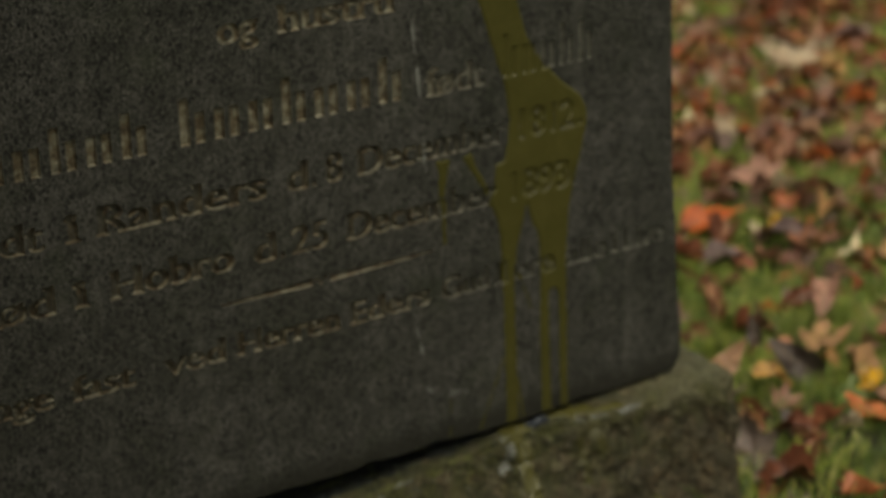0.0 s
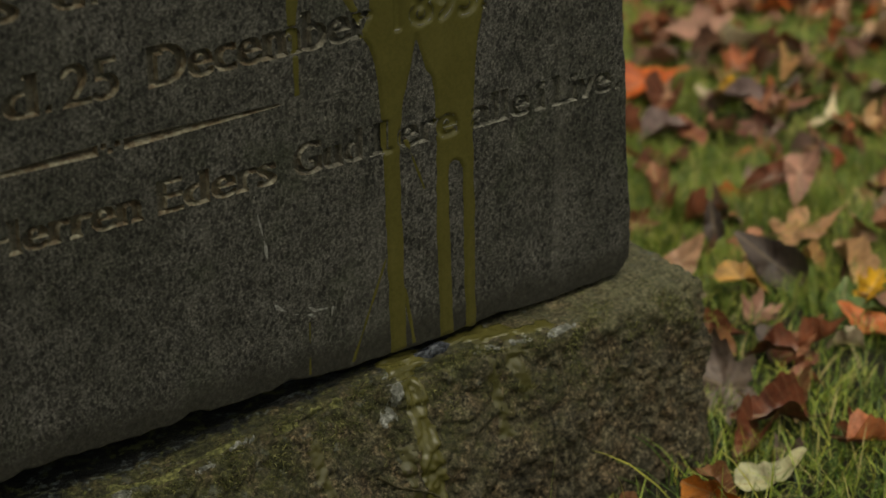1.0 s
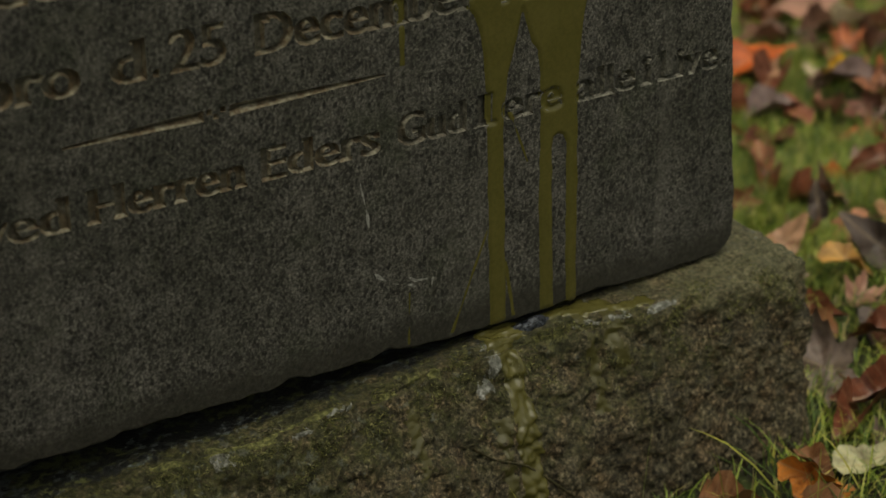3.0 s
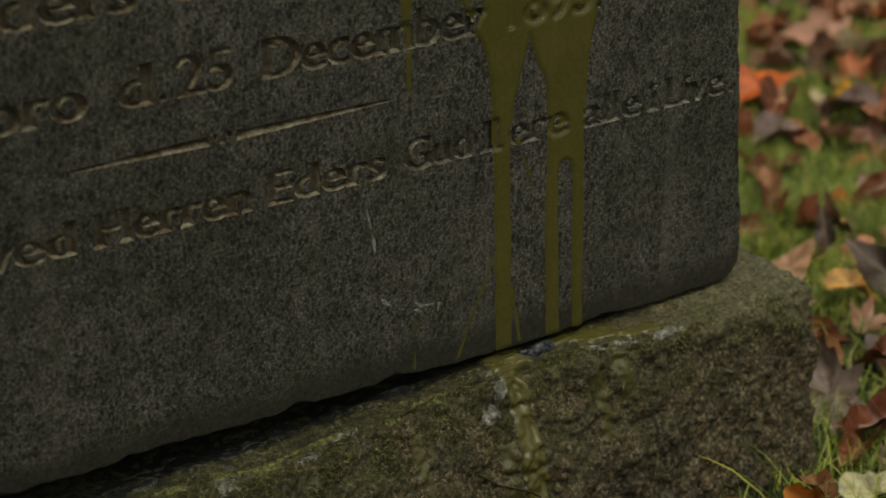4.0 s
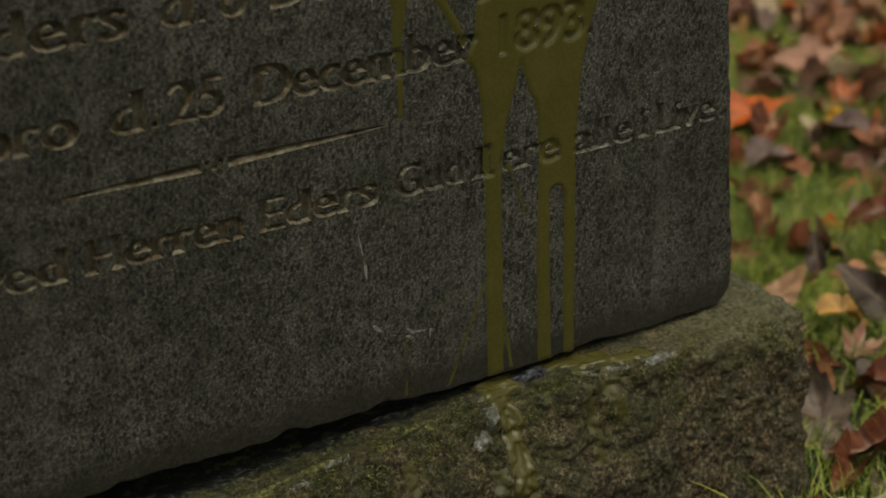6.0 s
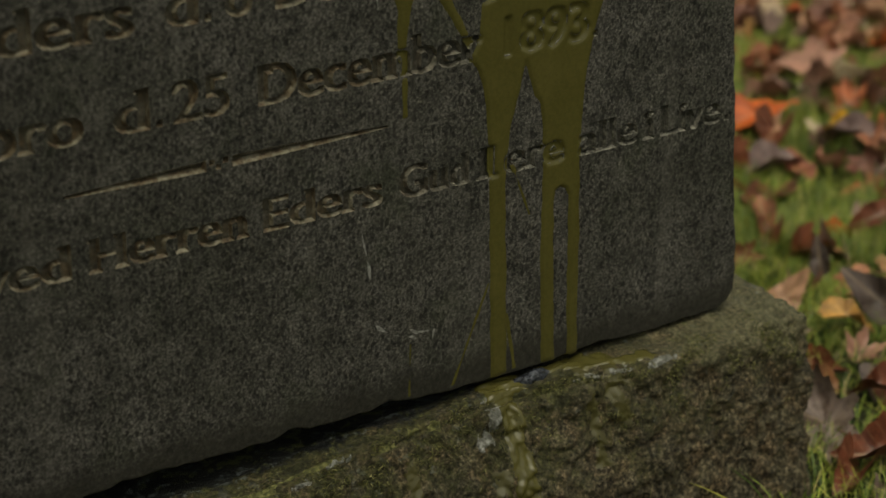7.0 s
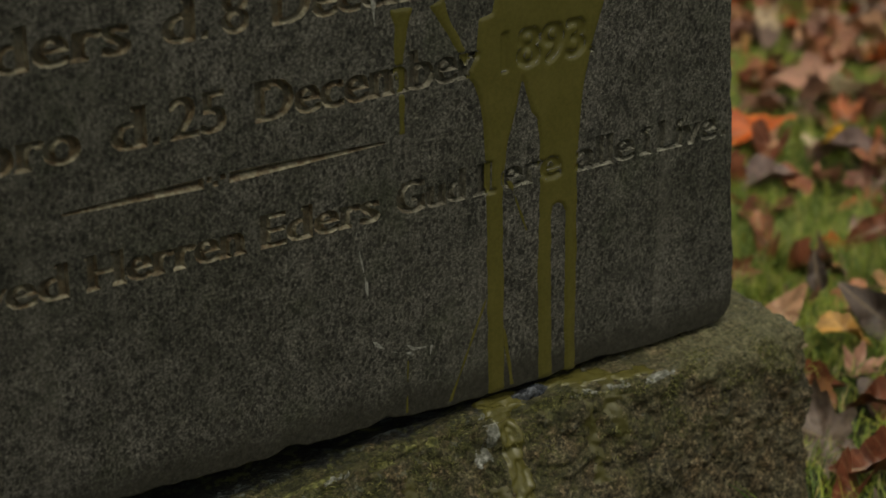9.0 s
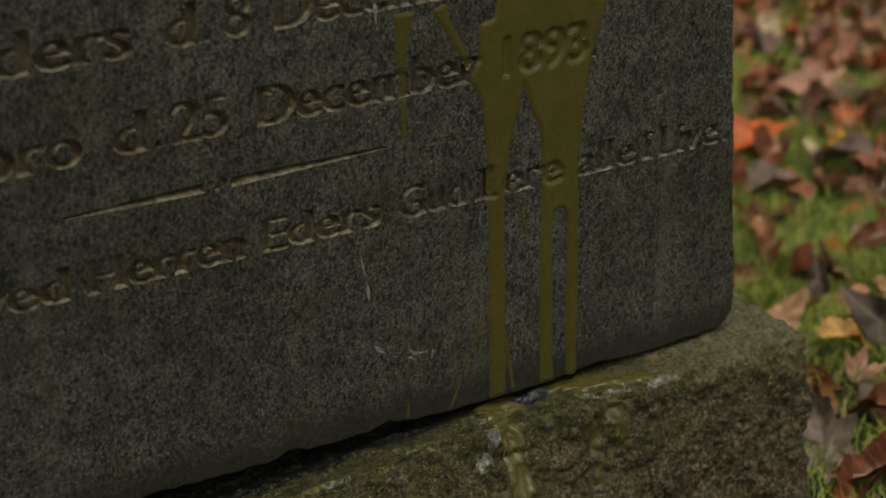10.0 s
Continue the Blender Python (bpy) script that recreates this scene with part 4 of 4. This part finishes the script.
def leaf_shape(kind, rng):
    """Outline of a leaf of unit length in polar steps, tip towards +y."""
    pts = []
    if kind == "maple":
        turns = (0, 9, 17, 22, 33, 44, 53, 60, 66, 76, 88, 101, 112, 122, 136, 155, 180)
        reach = (1.0, 0.78, 0.66, 0.7, 0.4, 0.64, 0.78, 0.95, 0.74, 0.68, 0.38, 0.52, 0.66, 0.5, 0.42, 0.34, 0.14)
        slim = rng.uniform(0.8, 1.1)
        for i in range(64):
            a = -math.pi + 2 * math.pi * i / 64
            r = float(np.interp(abs(math.degrees(a)), turns, reach)) * (1 + rng.uniform(-0.09, 0.09))
            pts.append((r * math.sin(a) * 0.54 * slim, r * math.cos(a) * 0.54))
    elif kind == "oak":
        for i in range(48):
            u = i / 48 * 2 * math.pi
            w = 0.24 * (1 + 0.32 * math.cos(u * 9))
            pts.append((w * math.sin(u) * (1 + 0.25 * math.cos(u)), 0.5 * math.cos(u)))
    else:
        for i in range(32):
            u = i / 32 * 2 * math.pi
            w = 0.27 * math.sin(u) * (1 - 0.35 * math.cos(u)) * (1 + (0.05 if i % 2 else -0.03)) * (1 + rng.uniform(-0.06, 0.06))
            pts.append((w, 0.47 * math.cos(u) + 0.13 * max(0.0, math.cos(u)) ** 7))
    return pts


STALKS, STALK = {}, leaf_mat("leaf_stalk", tone=(0.2, 0.11, 0.06))


def leaf_mesh(name, kind, size, seed, curl, mat, cup=0.0, rings=(0.4, 0.72, 1.0)):
    """A thin leaf with a stalk, curled across and along, its lobes drooping or lifted."""
    rng = random.Random(seed)
    ring = leaf_shape(kind, rng)
    k = len(ring)
    ph, lift = rng.uniform(0, 6.28), [rng.uniform(-1, 1) for _ in range(6)]
    fold, twist, roll = rng.uniform(0.15, 0.9) if kind != "maple" else rng.uniform(-0.15, 0.45), rng.uniform(-0.5, 0.5), rng.uniform(-0.5, 0.9)

    def place(x, y):
        a, r = math.atan2(x, y), math.hypot(x, y)
        z = curl * (x * x * 2.2 - 0.35 * y * y) + cup * r * r + 0.22 * abs(curl) * r * math.sin(3 * a + ph) + 0.10 * r * r * lift[int((a + math.pi) * 0.9) % 6]
        z += fold * abs(x) + twist * x * y * 3 + roll * max(0.0, y) ** 2 * 1.6 + 0.05 * r * r * math.sin(7 * a + 2 * ph) + 0.012 * math.cos(10 * a) * r + 0.1 * noise.noise(Vector((x * 5, y * 5, seed * 3.3))) * min(1.0, r * 4)
        return (x * size * (1 - 0.25 * abs(curl) * abs(x)), y * size, z * size)

    verts, faces = [place(0, 0)], []
    for s in rings:
        verts += [place(x * s, y * s) for x, y in ring]
    for i in range(k):
        j = (i + 1) % k
        faces.append((0, 1 + i, 1 + j))
        for s in range(0, k * (len(rings) - 1), k):
            faces.append((1 + s + i, 1 + s + k + i, 1 + s + k + j, 1 + s + j))
    me = mesh_from(name, verts, faces, mat)
    # stalk, a thin three-sided rod
    rod, sides = [], []
    y0 = min(y for _, y in ring) * 0.6
    for u in (0, 0.5, 1.0):
        for dx, dz in ((-0.008, 0), (0.008, 0), (0, 0.014)):
            x, y, z = place(0.1 * u * lift[0], y0)
            rod.append((x + dx * size, y - 0.45 * u * size, z + (dz + 0.05 * u * u) * size))
    for u in (0, 3):
        for c in range(3):
            sides.append((u + c, u + (c + 1) % 3, u + 3 + (c + 1) % 3, u + 3 + c))
    STALKS[me.name] = mesh_from("stalk", rod, sides, STALK)
    return me


def lay(me, x, y, z, m, label, group="leaves strewn on the lawn", name="fallen_leaf"):
    """One leaf, resting on the lawn, turned by m."""
    ob = new(name, me)
    low = min((m @ v.co).z for v in me.vertices)
    ob.matrix_world = Matrix.Translation((x, y, ground_height(x, y) + z - low)) @ m
    part_mesh("stalk", STALKS[me.name], ob)
    return tagged(ob, label, "leaf", group)


def tipped(tilt, spin):
    """A leaf turned by spin and then tipped up towards the open lawn before the stone."""
    return Matrix.Rotation(radians(tilt), 4, Vector((0.75, -0.66, 0))) @ pose(0, 0, 0, 0, 0, spin)


def tone(name, c, rough=0.5):
    return leaf_mat(name, tone=c, rough=rough)


GREY, REDBROWN, IVORY = tone("leaf_greyed", (0.25, 0.19, 0.17)), tone("leaf_red_brown", (0.17, 0.055, 0.03), 0.35), tone("leaf_ivory_yellow", (0.5, 0.48, 0.3))
ORANGE, TAN, SLATE = tone("leaf_orange", (0.55, 0.2, 0.04)), tone("leaf_tan", (0.5, 0.27, 0.14)), tone("leaf_slate_brown", (0.11, 0.085, 0.08))
YELLOW, FLAME, PINK, PALE = tone("leaf_yellow", (0.6, 0.34, 0.02)), tone("leaf_flame", (0.6, 0.12, 0.02)), tone("leaf_pinkish", (0.44, 0.23, 0.17)), tone("leaf_pale", (0.62, 0.48, 0.34))
BROWN, OCHRE, MAUVE = tone("leaf_brown", (0.24, 0.11, 0.05)), tone("leaf_ochre", (0.5, 0.27, 0.07)), tone("leaf_mauve", (0.2, 0.135, 0.13))
GREEN = tone("leaf_green", (0.13, 0.2, 0.05))

heroes = [
    ("maple", 0.175, 11, 1.1, GREY, 0.188, -0.002, 0.0, 56, 30, "greyed curled maple leaf leaning against the plinth"),
    ("maple", 0.09, 31, 0.8, GREY, 0.21, 0.0, 0.0, 30, 140, "greyed crumpled leaf beside the plinth"),
    ("oval", 0.10, 12, 1.3, REDBROWN, 0.185, -0.1, 0.012, 18, 60, "glossy red-brown curled leaf beside the plinth"),
    ("oval", 0.09, 32, 1.5, REDBROWN, 0.145, -0.105, 0.0, 10, 110, "dark red-brown curled leaf beside the plinth"),
    ("oval", 0.09, 13, -0.5, IVORY, 0.098, -0.178, 0.014, 6, 255, "pale ivory-yellow domed leaf in the grass"),
    ("oak", 0.085, 14, 1.4, ORANGE, -0.005, -0.19, 0.015, 72, 25, "orange curled leaf in long grass"),
    ("oak", 0.07, 33, 0.9, ORANGE, 0.01, -0.21, 0.01, 30, 80, "orange lobed leaf in long grass"),
    ("oval", 0.08, 15, 1.5, BROWN, -0.095, -0.15, 0.0, 8, 250, "brown crumpled leaf against the foot of the plinth"),
    ("oval", 0.075, 34, 1.0, BROWN, 0.26, 0.10, 0.004, 20, 30, "dark brown curled leaf behind the plinth"),
    ("oval", 0.085, 35, 0.8, REDBROWN, 0.30, 0.14, 0.006, 18, 200, "dark red-brown leaf in short grass"),
    ("maple", 0.08, 36, 0.9, BROWN, 0.25, 0.17, 0.004, 20, 80, "brown crumpled maple leaf in short grass"),
    ("oval", 0.07, 37, 0.9, SLATE, 0.33, 0.06, 0.004, 24, 140, "slate-grey curled leaf in short grass"),
    ("maple", 0.085, 38, 0.7, PINK, 0.37, 0.13, 0.006, 20, 250, "dull pink-brown maple leaf in short grass"),
    ("maple", 0.17, 16, 0.3, TAN, 0.59, 0.28, 0.03, -4, 245, "large tan maple leaf lying on the grass"),
    ("oval", 0.12, 17, 1.0, SLATE, 0.475, 0.205, 0.008, 60, 15, "slate-brown curled leaf standing on edge"),
    ("oval", 0.06, 18, 1.1, SLATE, 0.47, 0.33, 0.035, 70, 330, "small dark curled leaf on grass"),
    ("oval", 0.08, 19, 0.9, OCHRE, 0.39, 0.185, 0.012, 14, 230, "ochre-tan curled leaf on the grass"),
    ("oval", 0.15, 20, 0.35, FLAME, 0.80, 0.865, 0.03, 16, 262, "broad flame-orange leaf on grass"),
    ("maple", 0.22, 21, 0.3, PINK, 1.09, 1.03, 0.03, 12, 20, "large pinkish-brown maple leaf on grass"),
    ("maple", 0.19, 22, 0.2, PALE, 1.77, 1.67, 0.03, 24, 340, "large pale buff maple leaf on grass"),
    ("oval", 0.055, 23, 0.5, YELLOW, 0.896, 0.75, 0.03, 40, 80, "small yellow leaf on grass"),
    ("oak", 0.075, 24, 0.6, YELLOW, 0.535, 0.065, 0.03, 30, 110, "bright yellow lobed leaf on grass"),
    ("oval", 0.12, 25, 0.3, PINK, 0.56, 0.02, 0.02, 14, 40, "mauve-pink leaf on the grass"),
    ("oval", 0.09, 26, 0.6, REDBROWN, 0.68, 0.42, 0.03, 38, 70, "rust-red rounded leaf on grass"),
    ("oval", 0.10, 27, 0.5, PINK, 0.70, 0.38, 0.03, 30, 130, "dull purple-brown leaf on grass"),
    ("maple", 0.10, 28, 0.5, PALE, 1.24, 1.36, 0.03, 30, 200, "pale yellow-tan maple leaf on grass"),
    ("maple", 0.08, 29, 0.6, PALE, 0.79, 1.03, 0.03, 60, 100, "pale cream leaf beside the gravestone"),
    ("oval", 0.12, 41, 0.9, REDBROWN, 0.79, 0.80, 0.02, 10, 300, "dark rust-red leaf under a flame-orange one"),
    ("oval", 0.11, 42, 0.7, MAUVE, 0.86, 0.69, 0.02, 12, 20, "mauve-grey leaf on the grass"),
    ("oval", 0.10, 43, 0.8, REDBROWN, 0.93, 0.73, 0.02, 14, 190, "deep red leaf beside a yellow one"),
    ("oval", 0.11, 44, 0.6, MAUVE, 0.70, 0.70, 0.02, 8, 250, "mauve-brown leaf on the grass"),
    ("oval", 0.12, 45, 0.7, REDBROWN, 0.62, 0.62, 0.02, 10, 100, "russet curled leaf on the grass"),
    ("oval", 0.08, 46, 1.5, REDBROWN, 0.52, 0.5, 0.01, 4, 320, "rust-brown leaf beside the gravestone"),
    ("oval", 0.10, 47, 0.9, REDBROWN, 0.95, 1.2, 0.02, 12, 60, "red-brown leaf on the grass"),
    ("oval", 0.08, 51, 1.4, BROWN, 0.26, -0.06, 0.0, 8, 140, "wet brown leaf in thin grass beside the plinth"),
    ("oval", 0.07, 52, 1.2, REDBROWN, 0.31, 0.03, 0.0, 6, 40, "dark red leaf in thin grass"),
    ("oval", 0.065, 53, 1.3, BROWN, 0.02, -0.165, 0.0, 4, 200, "brown leaf under an orange one"),
    ("oval", 0.07, 54, 1.3, MAUVE, 0.16, -0.15, 0.0, 6, 320, "mauve-brown leaf under the grass blades"),
    ("oval", 0.08, 55, 1.4, BROWN, -0.03, -0.23, 0.0, 8, 60, "brown curled leaf before the plinth"),
    ("maple", 0.07, 30, 0.6, BROWN, 0.42, 0.45, 0.02, 40, 220, "small brown maple leaf behind the plinth"),
]
for kind, size, seed, curl, mat, x, y, z, tilt, spin, label in heroes:
    lay(leaf_mesh("fallen_leaf", kind, size, seed, curl, mat), x, y, z, tipped(tilt, spin), label)

# broad green weed leaves
weed = new("broadleaf_weed")
tagged(weed, "low green broad-leaved weed in the lawn", "weed")
weed.location = (0.46, 0.05, ground_height(0.46, 0.05))
for a, s in ((-75, 0.09), (-50, 0.085), (-110, 0.07), (150, 0.05)):
    ob = part_mesh("leaf", leaf_mesh("leaf", "oval", s, a, 0.5, GREEN), weed)
    ob.matrix_local = pose(0.04 * math.sin(-radians(a)), 0.04 * math.cos(radians(a)), 0.018, 14, 0, a)


def build_litter():
    rng = random.Random(21)
    kinds = [leaf_mesh("fallen_leaf", k, s, i, c, LEAF_ANY) for i, (k, s, c) in enumerate((("maple", 0.08, 0.9), ("maple", 0.11, -0.6), ("oval", 0.075, 1.1), ("maple", 0.07, 1.5), ("oak", 0.075, 1.2), ("oval", 0.09, -0.8), ("maple", 0.09, 0.9), ("oval", 0.055, 1.6), ("oval", 0.1, 1.3), ("oval", 0.065, -1.3)))]
    plain = [leaf_mesh("strewn_leaf", k, s, i, c, LEAF_ANY, rings=(1.0,)) for i, (k, s, c) in enumerate((("maple", 0.09, 0.8), ("oval", 0.08, 1.0), ("oval", 0.065, -0.9), ("maple", 0.11, -0.5)))]
    words = ["lobed autumn maple leaf lying on the grass", "broad autumn maple leaf lying on the grass", "oval autumn leaf lying on the grass", "curled autumn maple leaf on the grass",
             "lobed oak leaf lying on the grass", "domed oval autumn leaf on the grass", "flat autumn maple leaf on the grass", "small curled oval leaf on the grass", "rolled oval autumn leaf on the grass", "small domed autumn leaf on the grass"]
    made = 0
    while made < 245:
        d = 0.16 + rng.random() * 1.9
        x, y = 0.10 + d * 0.66 + rng.gauss(0, 0.16 + 0.08 * d), -0.12 + d * 0.74 + rng.gauss(0, 0.16 + 0.08 * d)
        if not in_view(x, y) or blocked(x, y, 0.03):
            continue
        if any(math.hypot(x - h[5], y - h[6]) < h[1] * 0.5 for h in heroes):
            continue
        i = rng.randrange(len(kinds))
        m = pose(0, 0, 0, rng.gauss(0, 26), rng.gauss(0, 26), rng.uniform(0, 360))
        if rng.random() < 0.35 and i in (0, 1, 3, 6):
            i = rng.choice((2, 5, 8, 9))
        lay(kinds[i], x, y, rng.uniform(-0.004, 0.02), m, words[i])
        made += 1
    # the rest of the lawn
    verts, faces = [], []
    for k in range(3600):
        if k < 900:
            d = 1.5 + rng.random() * 2.4
            x, y = 0.10 + d * 0.66 + rng.gauss(0, 0.4), -0.12 + d * 0.74 + rng.gauss(0, 0.4)
        else:
            x, y = rng.gauss(0.4, 2.3), rng.gauss(0.6, 2.3)
        if blocked(x, y, 0.06) or (k >= 900 and in_view(x, y) and abs(x - 0.88 * y - 0.2) < 0.35 and y < 1.3):
            continue
        me = rng.choice(kinds if k < 900 else plain)
        m = Matrix.Translation((x, y, ground_height(x, y) + rng.uniform(0.012, 0.035))) @ pose(0, 0, 0, rng.gauss(0, 22), rng.gauss(0, 22), rng.uniform(0, 360))
        at = len(verts)
        verts += [tuple(m @ v.co) for v in me.vertices]
        faces += [tuple(i + at for i in p.vertices) for p in me.polygons]
    for me in plain:
        bpy.data.meshes.remove(STALKS.pop(me.name))
        bpy.data.meshes.remove(me)
    ob = new("leaf_litter", mesh_from("leaf_litter", verts, faces, LEAF_FAR))
    tagged(ob, "brown, red and orange autumn leaves strewn over the lawn", "leaves", kind="stuff")


build_litter()


# ---- unseen yew, added out of view to darken the left end of the stone ----
def yew_mat():
    m, n, l, b = shader("yew_needles")
    geo = n.new("ShaderNodeNewGeometry")
    l.new(ramp(n, l, geo.outputs["Random Per Island"], [(0.0, (0.012, 0.025, 0.01)), (0.6, (0.03, 0.055, 0.018)), (1.0, (0.07, 0.1, 0.03))]), b.inputs["Base Color"])
    b.inputs["Roughness"].default_value = 0.5
    return m


def bark_mat():
    m, n, l, b = shader("yew_bark")
    f = tex(n, l, coords(n, l, scale=(40, 40, 8)), 1, 6, 0.7)
    l.new(ramp(n, l, f, [(0.35, (0.035, 0.02, 0.014)), (0.65, (0.14, 0.085, 0.06))]), b.inputs["Base Color"])
    b.inputs["Roughness"].default_value = 0.9
    bump(n, l, f, b, 0.8, 0.006)
    return m


def tube(verts, faces, a, b2, ra, rb, sides=7):
    d = (b2 - a).normalized()
    u = d.orthogonal().normalized()
    w = d.cross(u)
    at = len(verts)
    for p, r in ((a, ra), (b2, rb)):
        for i in range(sides):
            t = 6.2832 * i / sides
            verts.append(p + u * r * math.cos(t) + w * r * math.sin(t))
    for i in range(sides):
        j = (i + 1) % sides
        faces.append((at + i, at + j, at + sides + j, at + sides + i))


def build_shade_yew():
    rng = random.Random(77)
    root = Vector((-1.93, -0.5, 0.0))
    shade_yew = new("shade_yew")
    shade_yew.location = root
    tagged(shade_yew, "dense dark evergreen with a spreading crown, added out of view to shade the gravestone", "tree")
    bark, leaves, wood_v, wood_f, verts, faces = bark_mat(), yew_mat(), [], [], [], []
    tube(wood_v, wood_f, Vector((0, 0, -0.05)), Vector((0.02, 0.01, 0.45)), 0.06, 0.045, 10)
    tips = []
    for k in range(150):
        # crown widens above eye height, to block sky light from the stone
        a, h = rng.uniform(0, 6.283), rng.uniform(0.2, 2.7)
        r = float(np.interp(h, (0.2, 0.8, 1.5, 2.0, 2.4, 2.7), (0.44, 0.52, 0.54, 1.1, 1.05, 0.5))) * math.sqrt(rng.uniform(0.15, 1.0))
        tip = Vector((r * math.cos(a) * 0.95, r * math.sin(a) * 1.0, h))
        base = Vector((0.02, 0.01, max(0.08, h - 0.3 - 0.5 * r)))
        tube(wood_v, wood_f, base, tip, 0.012, 0.004, 5)
        tips.append((base, tip))
    tube(wood_v, wood_f, Vector((0.02, 0.01, 0.44)), Vector((0.0, 0.0, 2.5)), 0.045, 0.012, 8)
    for base, tip in tips:
        for _ in range(150):
            c = base.lerp(tip, rng.uniform(0.35, 1.08)) + Vector((rng.gauss(0, 0.06), rng.gauss(0, 0.06), rng.gauss(0, 0.06)))
            if c.z < 0.03 or (c.z < 1.85 and (c.x > 0.5 or c.y < -0.6)):
                continue
            d = Vector((rng.gauss(0, 1), rng.gauss(0, 1), rng.gauss(0.2, 0.7))).normalized()
            w = d.cross(Vector((rng.gauss(0, 1), rng.gauss(0, 1), rng.gauss(0, 1)))).normalized()
            long, wide = rng.uniform(0.05, 0.09), rng.uniform(0.009, 0.016)
            at = len(verts)
            verts += [c, c + d * long * 0.5 + w * wide, c + d * long, c + d * long * 0.5 - w * wide]
            faces.append((at, at + 1, at + 2, at + 3))
    part_mesh("trunk", mesh_from("trunk", wood_v, wood_f, bark), shade_yew, "brown flaking trunk and limbs")
    part_mesh("crown", mesh_from("crown", verts, faces, leaves, smooth=False), shade_yew)


build_shade_yew()
